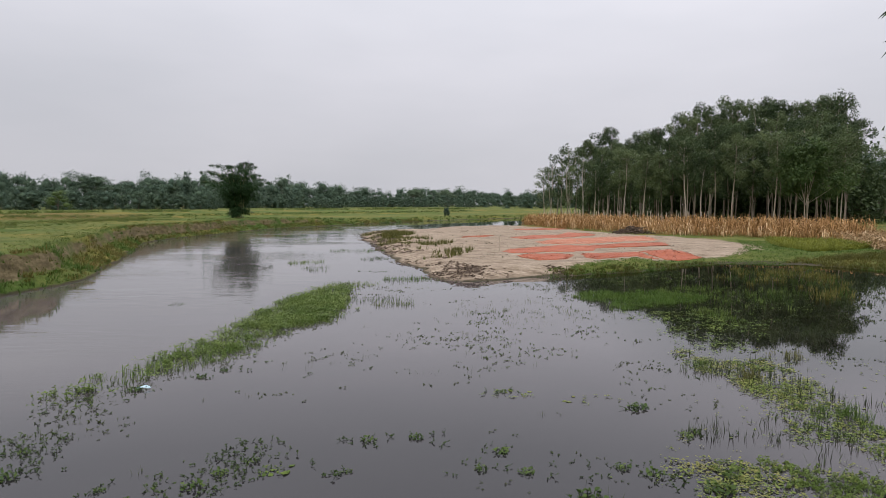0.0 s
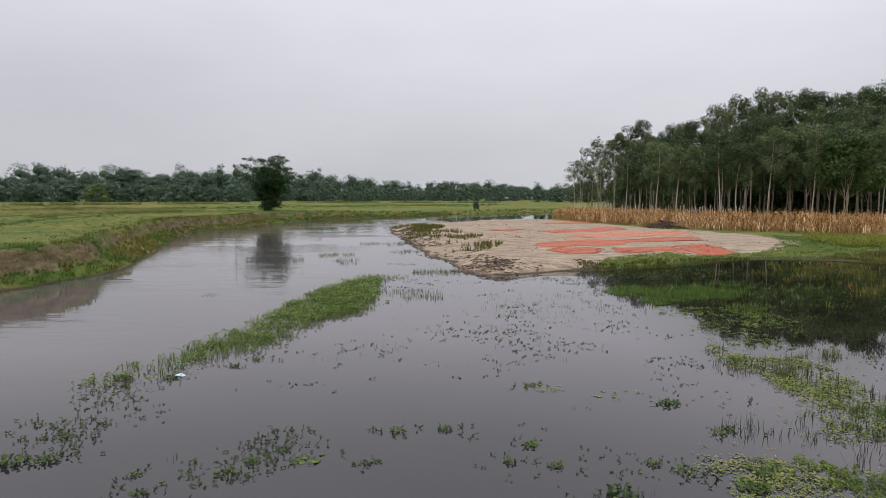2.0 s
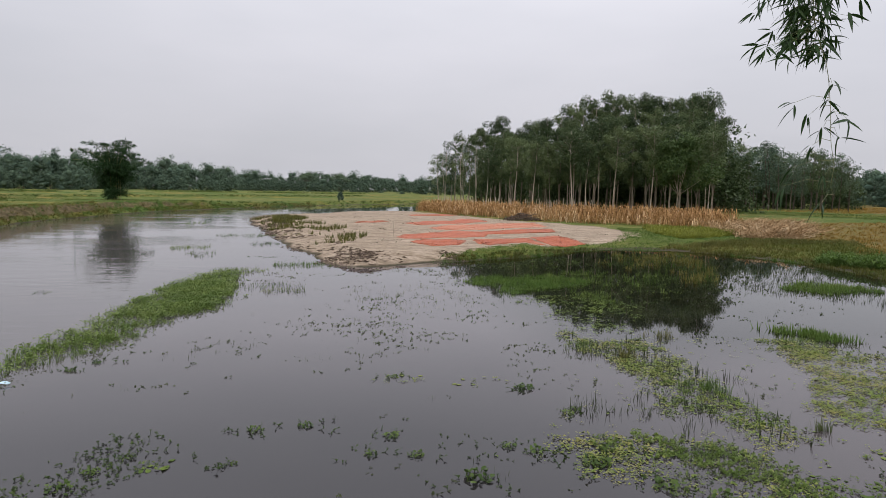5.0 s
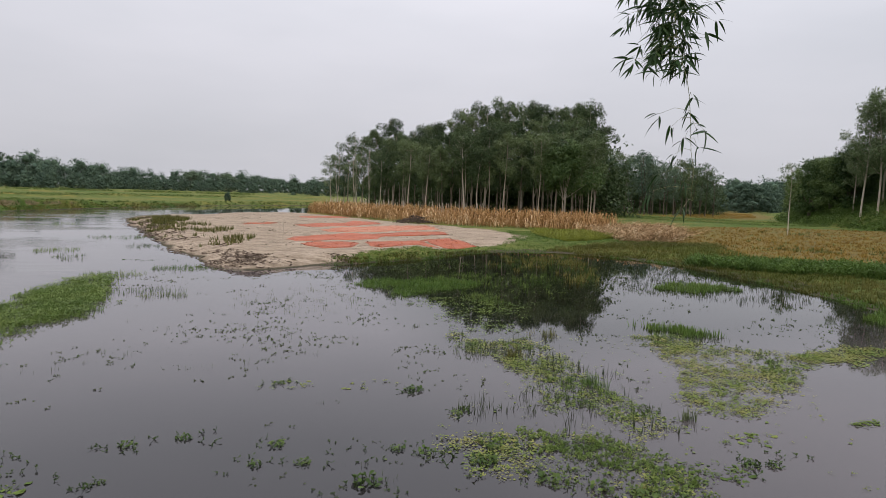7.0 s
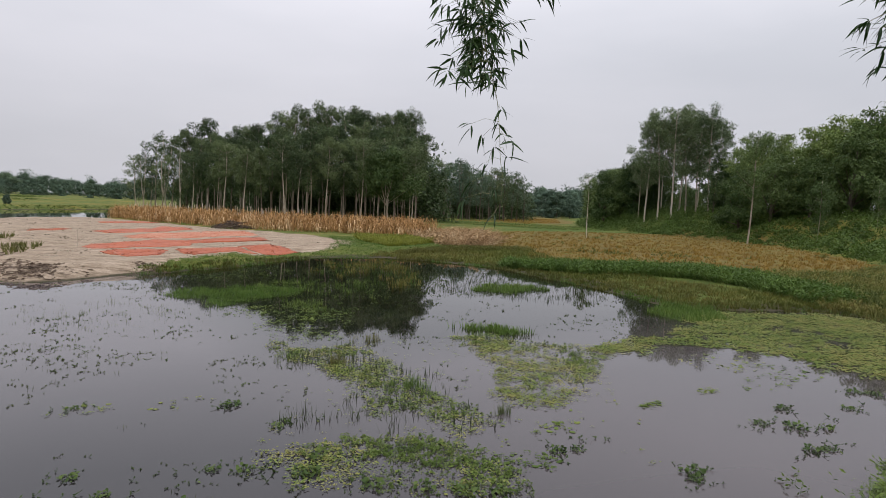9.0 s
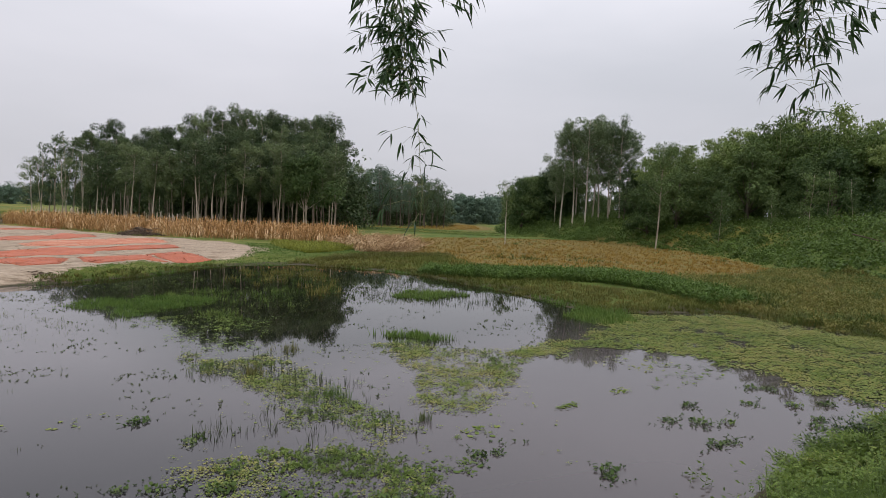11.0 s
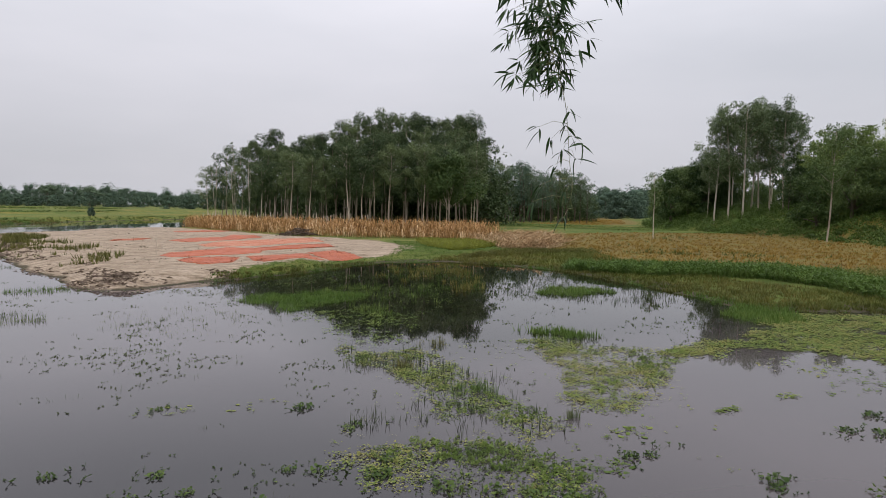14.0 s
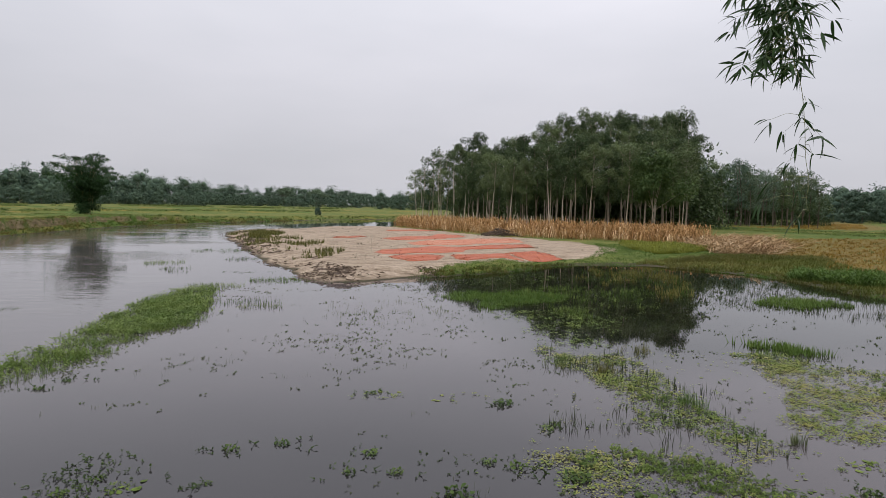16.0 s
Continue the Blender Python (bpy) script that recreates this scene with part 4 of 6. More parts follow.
# trees and bamboo on the high east bank
tall = [plant_tree("bank_tree", eucalyptus(81 + 2 * i, 18.0, 0.33, 2.6, 10000, 0.13, 30, 0.85, 0.26), PALEBARK, HAZEDGUM, "tall pale-trunked tree with airy crown on the high bank", "tree", "tall trees on the high bank") for i in range(3)]
for i, (az, dd, el) in enumerate(((51.0, 128, 5.6), (51.5, 122, 7.8), (52.5, 120, 8.8), (53.5, 118, 9.2), (54.6, 121, 8.6), (55.4, 119, 8.4), (56.4, 117, 8.9), (57.0, 121, 7.9), (52.8, 130, 8.0), (55.6, 130, 8.2), (54.2, 127, 8.8))):
    x, y = plan(az, dd)
    s = (math.tan(radians(el)) * dd + 3.5 - ground_z(x, y)) / 18.0
    place_copy(tall[i % 3], USED, x, y, i * 77, s, sz=s)
round_tree = [plant_tree("bank_tree", broadleaf(90 + i, 10.0, 9.5, 9500, 0.30, 0.10, 1.0, 14), DARKBARK, BROADLEAF, "dense dark-green broadleaf tree on the high bank", "tree", "broadleaf trees on the high bank") for i in range(3)]
g = np.random.default_rng(11)
for az, dd, el in [(47.6, 150, 2.6), (48.4, 138, 3.9), (49.4, 134, 4.1), (50.4, 132, 4.4), (51.4, 133, 4.6), (48.9, 150, 4.0), (57.6, 118, 4.6), (52.6, 140, 4.6), (54.4, 152, 2.7), (55.4, 156, 2.3), (56.6, 150, 3.0)]:
    x, y = plan(az + g.uniform(-0.2, 0.2), dd)
    s = (math.tan(radians(el)) * dd + 3.5 - ground_z(x, y)) / 9.3
    place_copy(round_tree[int(g.integers(0, 3))], USED, x, y, g.uniform(0, 360), s * 0.95, sz=s)
stand = [plant_tree("bamboo_clump", bamboo_clump(30 + i, 12.0, 9.0, 22, 13000, 0.34, 0.12, 1.25), CULM, BAMBOO, "tall arching bamboo clump on the high bank", "bamboo", "bamboo along the high bank") for i in range(4)]
for row, d0 in enumerate((92, 100, 107)):
    for az in np.arange(58.3 + row * 1.3, 81, 2.9):
        a = az + g.uniform(-0.6, 0.6)
        dd = d0 + 8 - max(0, a - 60) * 1.05 + g.uniform(-2, 2)
        el = float(np.interp(a, [57, 59.2, 61.4, 62.5, 64, 65.5, 66.7, 69.7, 71.9, 73.9, 76, 92], [5.6, 7.0, 7.8, 7.2, 8.2, 8.5, 9.4, 9.8, 10.2, 9.9, 9.2, 8.8])) * (g.uniform(0.55, 0.85), g.uniform(0.8, 0.95), g.uniform(0.92, 1.03))[row]
        x, y = plan(a, dd)
        s = (math.tan(radians(el)) * dd + 3.5 - ground_z(x, y)) / 11.6
        if row == 0:
            place_copy(round_tree[int(g.integers(0, 3))], USED, x, y, g.uniform(0, 360), s * 1.0, sz=s * 1.1)
        else:
            place_copy(stand[int(g.integers(0, 4))], USED, x, y, g.uniform(0, 360), s * 1.05, sz=s)
slim = [plant_tree("sapling", eucalyptus(51 + 2 * i, 9.0, 0.15, 1.25, 3600, 0.032, 18, 0.55, 0.22), PALEBARK, LIGHTTREE, "slim pale sapling with leafy stem before the bamboo", "tree", "saplings on the bank") for i in range(2)]
for i, (az, dd, el) in enumerate(((64.3, 84, 3.3), (68.0, 80, 3.0), (70.7, 78, 4.6), (71.9, 79, 4.8), (73.4, 77, 4.2), (75.6, 76, 4.6))):
    x, y = plan(az, dd)
    s = (math.tan(radians(el)) * dd + 3.5 - ground_z(x, y)) / 9.0
    place_copy(slim[i % 2], USED, x, y, i * 67, s)
# two lone trees in the stubble
for az, dd, el, seed, cf, sr, lab in ((59.4, 86.5, 7.0, 71, 0.36, 2.3, "lone slender tree with white trunk in the stubble field"), (46.8, 77.5, 3.4, 73, 0.50, 0.9, "thin young tree with a small top in the stubble field")):
    x, y = plan(az, dd)
    z = ground_z(x, y)
    hh = math.tan(radians(el)) * dd + 3.5 - z
    t = plant_tree("lone_tree", eucalyptus(seed, hh, cf, sr, 7600 if hh > 10 else 1300, 0.085 if hh > 10 else 0.035, 24 if hh > 10 else 12, 0.8 if hh > 10 else 0.42, 0.22), PALEBARK, LIGHTTREE, lab, "tree", "")
    t.matrix_basis = pose(x, y, z - 0.05, 3.0, 2.0, 0)

# ---- undergrowth on the high bank ----
g = np.random.default_rng(15)


def mound_cover():
    """Rounded leafy bushes crowding the slope, each a dome of leaves."""
    q = np.stack([g.uniform(36, 130, 60000), g.uniform(-6, 130, 60000)], 1)
    m = land(q[:, 0], q[:, 1])[4]
    bearing = np.degrees(np.arctan2(q[:, 0], q[:, 1]))
    q = q[(m > -0.6) & (m < 14) & (bearing > 43) & (bearing < 84)][:1900]
    z = on_land(q)
    out = []
    for i in range(len(q)):
        n = 110
        rad = 0.70 * math.exp(g.normal(0, 0.55))
        v = g.normal(0, 1, (n, 3))
        v[:, 2] = abs(v[:, 2]) - 0.15
        v /= np.linalg.norm(v, axis=1)[:, None]
        p = np.array([q[i, 0], q[i, 1], z[i] - 0.05]) + v * np.array([rad * 1.2, rad * 1.2, rad * 1.15]) * g.uniform(0.75, 1.08, n)[:, None]
        out.append(spray(p, g.normal(0, 0.7, (n, 3)) + v * np.array([0.6, 0.6, 0]), v + np.array([0, 0, 0.6]), 0.22, 0.17, g))
    return join(out)


cover = thing("undergrowth", "tangled green shrubs and creepers covering the high bank", "undergrowth", kind="stuff")
part("foliage", soup("foliage", *mound_cover(), SHRUB), cover)
lx, ly = plan(75.3, 58)
log = thing("fallen_pole", "bare dry pole lying on the green bank", "pole", place=(lx, ly, ground_z(lx, ly) + 0.9))
part("wood", soup("wood", *tube([(-2.6, 1.1, 0.55), (-0.9, 0.3, 0.25), (1.0, -0.35, -0.05), (3.0, -1.1, -0.4)], [0.05, 0.045, 0.035, 0.02], 7), DEADWOOD), log)

# ---- corn field ----


def corn_plant(seed, h=1.75, fallen=False):
    g = np.random.default_rng(seed)
    k = np.linspace(0, 1, 4)
    lean = g.normal(0, 0.10, 2)
    path = np.stack([lean[0] * k * k * h, lean[1] * k * k * h, k * h], 1)
    stalk = tube(path, 0.014 * (1 - 0.6 * k), 3, False)
    lv = []
    for i in range(9):
        f = 0.20 + 0.76 * i / 9
        a = i * 2.5 + g.uniform(-0.6, 0.6)
        p0 = np.array([np.interp(f, k, path[:, j]) for j in range(3)])
        L = g.uniform(0.25, 0.7)
        o = np.array([math.cos(a), math.sin(a), 0])
        s = np.array([-math.sin(a), math.cos(a), 0]) * g.uniform(0.018, 0.05)
        twist = g.uniform(-0.5, 0.5)
        p1 = p0 + o * L * 0.45 + np.array([0, 0, g.uniform(0.05, 0.28)])
        p2 = p0 + o * L * 0.72 + np.array([0, 0, g.uniform(-0.40, 0.18)])
        p3 = p2 + o * L * 0.10 + np.array([0, 0, -g.uniform(0.15, 0.42)])
        tw = np.array([0, 0, 0.03]) * twist
        V = np.array([p0 - s * 0.5, p0 + s * 0.5, p1 - s - tw, p1 + s + tw, p2 - s * 0.9 + tw, p2 + s * 0.9 - tw, p3])
        lv.append((V, np.array([(0, 1, 3), (0, 3, 2), (2, 3, 5), (2, 5, 4), (4, 5, 6)])))
    c = np.array([np.interp(0.55, k, path[:, j]) for j in range(3)])
    cob = tube(c + np.array([[0, 0, 0], [0.06, 0.02, 0.10], [0.09, 0.03, 0.24]]), [0.025, 0.042, 0.008], 4, False)
    top = [tube(path[-1] + np.array([[0, 0, 0], [g.normal(0, 0.07), g.normal(0, 0.07), 0.22]]), [0.006, 0.003], 3, False) for _ in range(2)]
    return stalk, join(lv), cob, join(top)


CORN_FIELD = smooth_line([(12.0, 98), (14.8, 81), (19.6, 71.5), (23.0, 64.6), (27.2, 60.2), (32.4, 53.6), (36, 54.5), (39.5, 60), (36, 68), (29, 74), (23, 84), (17, 100)], 3, True)
CORN_FRONT = [(14.6, 82), (19.5, 71.7), (22.9, 64.8), (27.1, 60.4), (32.3, 54.0)]
g = np.random.default_rng(21)
corn_kinds = [corn_plant(100 + i) for i in range(7)]
corn_whole = [join(c) for c in corn_kinds]
pp = []
q = scatter_in(CORN_FIELD, 2000, g)
# planted in rows
row_dir = np.array([0.55, 0.83])
across = q @ np.array([-row_dir[1], row_dir[0]])
q = q + (np.round(across / 0.65) * 0.65 - across)[:, None] * np.array([-row_dir[1], row_dir[0]])[None] + g.normal(0, 0.07, q.shape)
z = on_land(q)
kk = g.integers(0, 7, len(q))
for i in range(7):
    s = kk == i
    pp.append(spread(corn_whole[i], np.stack([q[s, 0], q[s, 1], z[s] - 0.03], 1), g.uniform(0, 6.28, s.sum()), g.uniform(0.45, 1.12, s.sum()), g.normal(0, 0.16, (s.sum(), 2))))
cornfield = thing("corn_field", "field of dead dry corn standing in straw-coloured rows", "corn", kind="stuff")
part("dry_stalks", soup("dry_stalks", *join(pp), CORN), cornfield)
corn_first = []
for i in range(4):
    st, lv, cob, top = corn_kinds[i]
    ob = thing("corn_plant", "dead dry straw-coloured corn plant at the field edge", "corn plant", "corn plants along the field edge")
    part("stalk", soup("stalk", *st, CORN), ob)
    part("leaves", soup("leaves", *lv, CORN), ob)
    part("cob", soup("cob", *cob, CORN), ob)
    part("tassel", soup("tassel", *top, CORN), ob)
    corn_first.append(ob)
edge = smooth_line(CORN_FRONT, 30)
for j in range(0, len(edge), 1):
    x, y = edge[j] + g.normal(0, 0.6, 2) - np.array([0.3, 0.5])
    place_copy(corn_first[int(g.integers(0, 4))], USED, x, y, g.uniform(0, 360), g.uniform(0.55, 1.02), 0.03)
# corn blown flat at the east end
FLAT_CORN = [(32.6, 53.5), (38, 57), (45, 62), (41, 52), (35.5, 44.5), (30.5, 39.5), (28.5, 42), (30.5, 47.5)]
q = scatter_in(FLAT_CORN, 650, g)
z = on_land(q)
pp = []
kk = g.integers(0, 7, len(q))
for i in range(7):
    s = kk == i
    ln = g.normal(0, 0.8, (s.sum(), 2)) + np.array([0.7, -0.5])
    sc = np.stack([g.uniform(0.9, 1.2, s.sum())] * 2 + [g.uniform(0.28, 0.6, s.sum())], 1)
    pp.append(spread(corn_whole[i], np.stack([q[s, 0], q[s, 1], z[s] - 0.02], 1), g.uniform(0, 6.28, s.sum()), sc, ln * 1.6))
flat = thing("flattened_corn", "dry corn blown flat in a straw-coloured tangle", "corn", kind="stuff")
part("dry_stalks", soup("dry_stalks", *join(pp), FLATCORN), flat)
# cut maize stumps and sticks behind the corn
q = scatter_in([(14, 97), (16, 103), (24, 88), (31, 77), (30, 74), (22, 85)], 170, g)
z = on_land(q)
post = tube([(0, 0, 0), (0.02, 0.01, 0.9), (0.03, 0.0, 1.9)], [0.035, 0.03, 0.02], 5)
sticks = thing("dry_sticks", "grey dry sticks standing behind the corn", "sticks", kind="stuff")
part("sticks", soup("sticks", *spread(post, np.stack([q[:, 0], q[:, 1], z - 0.05], 1), g.uniform(0, 6.28, len(q)), g.uniform(0.7, 1.25, len(q)), g.normal(0, 0.06, (len(q), 2))), DRYWOOD), sticks)

# ---- the red crop drying on the sand ----


def crop_patch(outline, seed, thin=False):
    g = np.random.default_rng(seed)
    o = np.array(outline, float)
    o = np.concatenate([o[i] + (o[(i + 1) % len(o)] - o[i]) * np.linspace(0, 1, 14, endpoint=False)[:, None] for i in range(len(o))])
    o = o + 0.10 * np.stack([wave(o[:, 0], o[:, 1], 2.3, seed), wave(o[:, 0], o[:, 1], 2.9, seed + 3)], 1) + g.normal(0, 0.035, o.shape)
    c = o.mean(0)
    x0, y0 = o.min(0)
    x1, y1 = o.max(0)
    zc = float(on_land(np.array([c]))[0])
    rings = []
    for f, h in ((1.0, -0.03), (0.985, 0.02), (0.93, 0.035), (0.6, 0.045), (0.25, 0.045)):
        p = c + (o - c) * f
        rings.append(np.stack([p[:, 0] - c[0], p[:, 1] - c[1], on_land(p) - zc + h + 0.008 * g.normal(size=len(p))], 1))
    n = len(o)
    V = np.concatenate(rings + [np.array([[0, 0, 0.045]])])
    T = []
    for i in range(4):
        for j in range(n):
            a, b = i * n + j, i * n + (j + 1) % n
            T += [(a, b, b + n), (a, b + n, a + n)]
    T += [(4 * n + j, 4 * n + (j + 1) % n, 5 * n) for j in range(n)]
    ob = thing("drying_crop", "thin spread of brick-red crop drying on sand" if not thin else "sparse raked spread of pale-red crop drying on sand", "drying crop", "red crop spread on the sand", place=(c[0], c[1], zc))
    part("spread", soup("spread", V, T, THINCROP if thin else CHILI, True), ob)
    m = 1300
    q = scatter_in(c + (o - c) * 1.012, m, g)
    zq = on_land(q) - zc + 0.035
    V2, T2 = leaves(np.stack([q[:, 0] - c[0], q[:, 1] - c[1], zq], 1), np.stack([g.normal(size=len(q)), g.normal(size=len(q)), g.uniform(0, 0.06, len(q))], 1), 0.12, 0.05, g, 0.06, np.array([[0, 0, 1.6]]))
    part("pod_layer", soup("pod_layer", V2, T2, CHILI), ob)
    return ob


crop_patch([(8.6, 78.9), (12.8, 81.6), (15.4, 80.4), (14.0, 78.3), (8.7, 76.3)], 1)
crop_patch([(2.2, 62.1), (4.4, 63.6), (5.0, 62.6), (3.2, 60.6), (1.7, 59.8)], 2)
crop_patch([(6.1, 59.5), (8.1, 62.0), (11.9, 65.0), (13.3, 69.0), (15.2, 68.1), (14.9, 63.2), (11.4, 59.4), (9.6, 57.7), (7.0, 56.8)], 3)
crop_patch([(7.3, 51.8), (9.2, 55.3), (14.4, 58.9), (19.4, 61.8), (18.4, 55.0), (14.1, 52.0), (9.9, 49.4), (7.8, 49.8)], 4, True)
crop_patch([(3.8, 42.4), (4.6, 44.2), (7.4, 46.9), (8.7, 48.4), (10.8, 47.4), (14.2, 50.5), (17.7, 51.7), (16.7, 47.5), (12.1, 46.0), (10.6, 44.9), (9.9, 42.6), (8.1, 41.9), (4.3, 40.5)], 5)
crop_patch([(4.4, 38.3), (5.2, 39.7), (7.2, 39.9), (8.0, 39.1), (7.1, 36.5), (5.3, 35.6), (4.7, 36.7)], 6)
crop_patch([(8.4, 39.6), (10.0, 40.7), (12.4, 41.7), (13.0, 38.8), (10.6, 37.7), (8.5, 35.9), (8.3, 37.0)], 7)
crop_patch([(12.8, 42.0), (15.4, 43.8), (15.6, 42.3), (16.1, 40.0), (14.3, 38.9), (13.4, 38.9)], 8)

# brush pile by the corn
hx, hy = 19.4, 66.6
heap = thing("brush_pile", "low dark heap of dead brushwood by the corn", "brush pile", place=(hx, hy, ground_z(hx, hy)))
g = np.random.default_rng(31)
tw = []
for i in range(150):
    a, r = g.uniform(0, 6.28), g.uniform(0, 1) ** 0.6
    c = np.array([math.cos(a) * 1.9 * r, math.sin(a) * 0.9 * r, 0.02 + (1 - r) * g.uniform(0, 0.55)])
    d = np.array([g.normal(0, 0.6), g.normal(0, 0.35), g.normal(0.05, 0.16)])
    d[2] = max(d[2], -c[2] * 0.8)
    tw.append(tube(np.array([c - d * 0.6, c, c + d * 0.7]) * np.array([1, 1, 1]) + np.array([[0, 0, 0.06], [0, 0, 0.1], [0, 0, 0.06]]), [0.028, 0.022, 0.01], 4, False))
part("brushwood", soup("brushwood", *join(tw), DEADWOOD), heap)
heap.scale = (1.0, 1.0, 1.35)
sx, sy = 3.75, 43.0
stake = thing("stake", "thin dry stake standing in the sand", "stake", place=(sx, sy, ground_z(sx, sy)))
part("stick", soup("stick", *tube([(0, 0, -0.1), (0.01, 0, 0.6), (0.05, 0.01, 1.2)], [0.02, 0.018, 0.012], 5), DRYWOOD), stake)

# ---- grasses on the shores and fields ----


def tuft(seed, blades, h, spread_r, width, bend=0.35, fine=False):
    """A tuft of bent grass blades."""
    g = np.random.default_rng(seed)
    out = []
    for i in range(blades):
        a = g.uniform(0, 6.28)
        o = np.array([math.cos(a), math.sin(a), 0])
        s = np.array([-math.sin(a), math.cos(a), 0]) * width * g.uniform(0.6, 1.2)
        p = o * g.uniform(0, spread_r) + np.array([g.normal(0, spread_r * 0.5), g.normal(0, spread_r * 0.5), 0])
        hh = h * g.uniform(0.55, 1.1)
        b = bend * g.uniform(0.3, 1.4) * hh
        m = p + o * b * 0.35 + np.array([0, 0, hh * 0.6])
        t = p + o * b + np.array([0, 0, hh * (1 - 0.25 * b / hh)])
        if fine:
            V = np.array([p - s, p + s, m + s * 0.8, m - s * 0.8, t])
            out.append((V, np.array([(0, 1, 2), (0, 2, 3), (3, 2, 4)])))
        else:
            out.append((np.array([p - s * 1.2, p + s * 1.2, t]), np.array([(0, 1, 2)])))
    return join(out)


def grow(name, label, category, kinds, q, mat, rng, smin=0.7, smax=1.25, sink=0.02, on_water=False, part_name="blades", lean=0.12):
    z = np.zeros(len(q)) if on_water else on_land(q)
    pp = []
    kk = rng.integers(0, len(kinds), len(q))
    for i in range(len(kinds)):
        s = kk == i
        if s.sum():
            pp.append(spread(kinds[i], np.stack([q[s, 0], q[s, 1], z[s] - sink], 1), rng.uniform(0, 6.28, s.sum()), rng.uniform(smin, smax, s.sum()), rng.normal(0, lean, (s.sum(), 2))))
    ob = thing(name, label, category, kind="stuff")
    part(part_name, soup(part_name, *join(pp), mat), ob)
    return ob


g = np.random.default_rng(41)
# rank green grass along the bank of the stubble field
BAND = smooth_line([(24.8, 29.5), (25.9, 25.0), (27.6, 22.2), (28.8, 19.0), (28.0, 15.5), (27.6, 12.6), (29.3, 12.2), (30.6, 15.2), (31.8, 19), (30.6, 23.4), (28.2, 27.0), (26.2, 30.5)], 3, True)
RANK = smooth_line([(27.8, 13.6), (26.6, 11.4), (25.4, 8.6), (25.6, 4.5), (33, 2.5), (42, 7), (52, 18), (46, 18.5), (39, 17.2), (34, 19.5), (30.6, 15.6)], 3, True)
band_kinds = [tuft(200 + i, 14, 0.55, 0.22, 0.016, 1.0) for i in range(4)]


def leafy_tuft(seed, h, w, n, leaf):
    """A low leafy weed: leaves massed on a rounded head."""
    r = np.random.default_rng(seed)
    return join([leaf_clump(np.array([*r.normal(0, w * 0.5, 2), h * r.uniform(0.4, 0.75)]), np.array([w, w, h * 0.45]) * r.uniform(0.6, 1.0), n // 3, leaf, leaf * 0.45, r, 0.1, 0.4, 0.8) for _ in range(3)])


leafy_kinds = [leafy_tuft(500 + i, 0.5, 0.28, 48, 0.13) for i in range(4)]
q = scatter_in(BAND, 3000, g)
q = q[(gap(BAND, q[:, 0], q[:, 1]) + 0.6 * wave(q[:, 0], q[:, 1], 1.3) + g.normal(0, 0.3, len(q))) > 0.1]
grow("rank_grass", "tall leafy green weeds on the low bank of the stubble field", "grass", leafy_kinds, q[::2], GRASS, g, 0.7, 1.3)
grow("rank_grass", "dark green tall grass on the low bank of the stubble field", "grass", band_kinds, q[1::2], DARKGRASS, g, 0.7, 1.4)
q = scatter_in(RANK, 6500, g)
v = wave(q[:, 0], q[:, 1], 0.5, 3) + 0.6 * wave(q[:, 0], q[:, 1], 1.6, 1) + g.normal(0, 0.5, len(q))
grow("rank_grass", "yellow-green tall grass on top of the low bank", "grass", band_kinds, q[v < 0.35], FIELDGRASS, g, 0.4, 0.9)
grow("bank_weeds", "leafy olive weeds among the grass of the low bank", "weeds", leafy_kinds, q[::4], FIELDGRASS, g, 0.5, 1.0)
grow("rank_grass", "dark green tufts standing in the grass of the low bank", "grass", band_kinds, q[wave(q[:, 0], q[:, 1], 0.9, 8) > 0.35], DARKGRASS, g, 0.6, 1.2)
grow("rank_grass", "straw-coloured tall grass mixed into the low bank", "grass", band_kinds, q[v >= 0.35], OLIVEGRASS, g, 0.45, 1.0)
# stubble
stub_kinds = [tuft(210 + i, 8, 0.19, 0.10, 0.015, 0.6) for i in range(4)]
q = scatter_in(RICE, 11000, g)
w = 1.0 / (1 + np.exp((np.hypot(q[:, 0], q[:, 1]) - 62) / 9))
q = q[g.uniform(0, 1, len(q)) < 0.25 + 0.75 * w]
green = wave(q[:, 0], q[:, 1], 0.22, 5) + 0.5 * wave(q[:, 0], q[:, 1], 0.9, 2) + g.normal(0, 0.4, len(q)) > 1.0
grow("rice_stubble", "golden-brown rice stubble covering the flat field", "stubble", stub_kinds, q[~green], STUBBLE, g, 0.7, 1.5)
grow("stubble_weeds", "green weeds sprouting among the rice stubble", "weeds", stub_kinds, q[green], FIELDGRASS, g, 0.8, 1.9)
# olive sedge between band and pond
WETEDGE = [(18, 36), (21, 33), (24.3, 30), (24.8, 24.7), (23.2, 19.5), (21.2, 15.8), (22.8, 14.8), (26.6, 12.2), (26.6, 8.1), (26.6, 5), (29, 6), (28.6, 12), (27.6, 16), (27.5, 20.5), (28.4, 25.5), (31, 33), (35, 40), (30, 41), (26, 40), (22, 40)]
sedge = [tuft(220 + i, 9, 0.36, 0.14, 0.024, 0.6) for i in range(4)]
q = scatter_in(WETEDGE, 7500, g)
q = q[on_land(q) > 0.03]
s = wave(q[:, 0], q[:, 1], 0.6, 3) + g.normal(0, 0.3, len(q))
low_wet = [tuft(225 + i, 9, 0.22, 0.12, 0.022, 0.6) for i in range(4)]
grow("sedge", "olive and russet sedge on the damp pond margin", "sedge", sedge, q[s > 0.0], OLIVEGRASS, g, 0.3, 0.75)
grow("damp_grass", "fresh green grass on the damp pond margin", "grass", low_wet, q[s <= 0.0], FIELDGRASS, g, 0.6, 1.4)
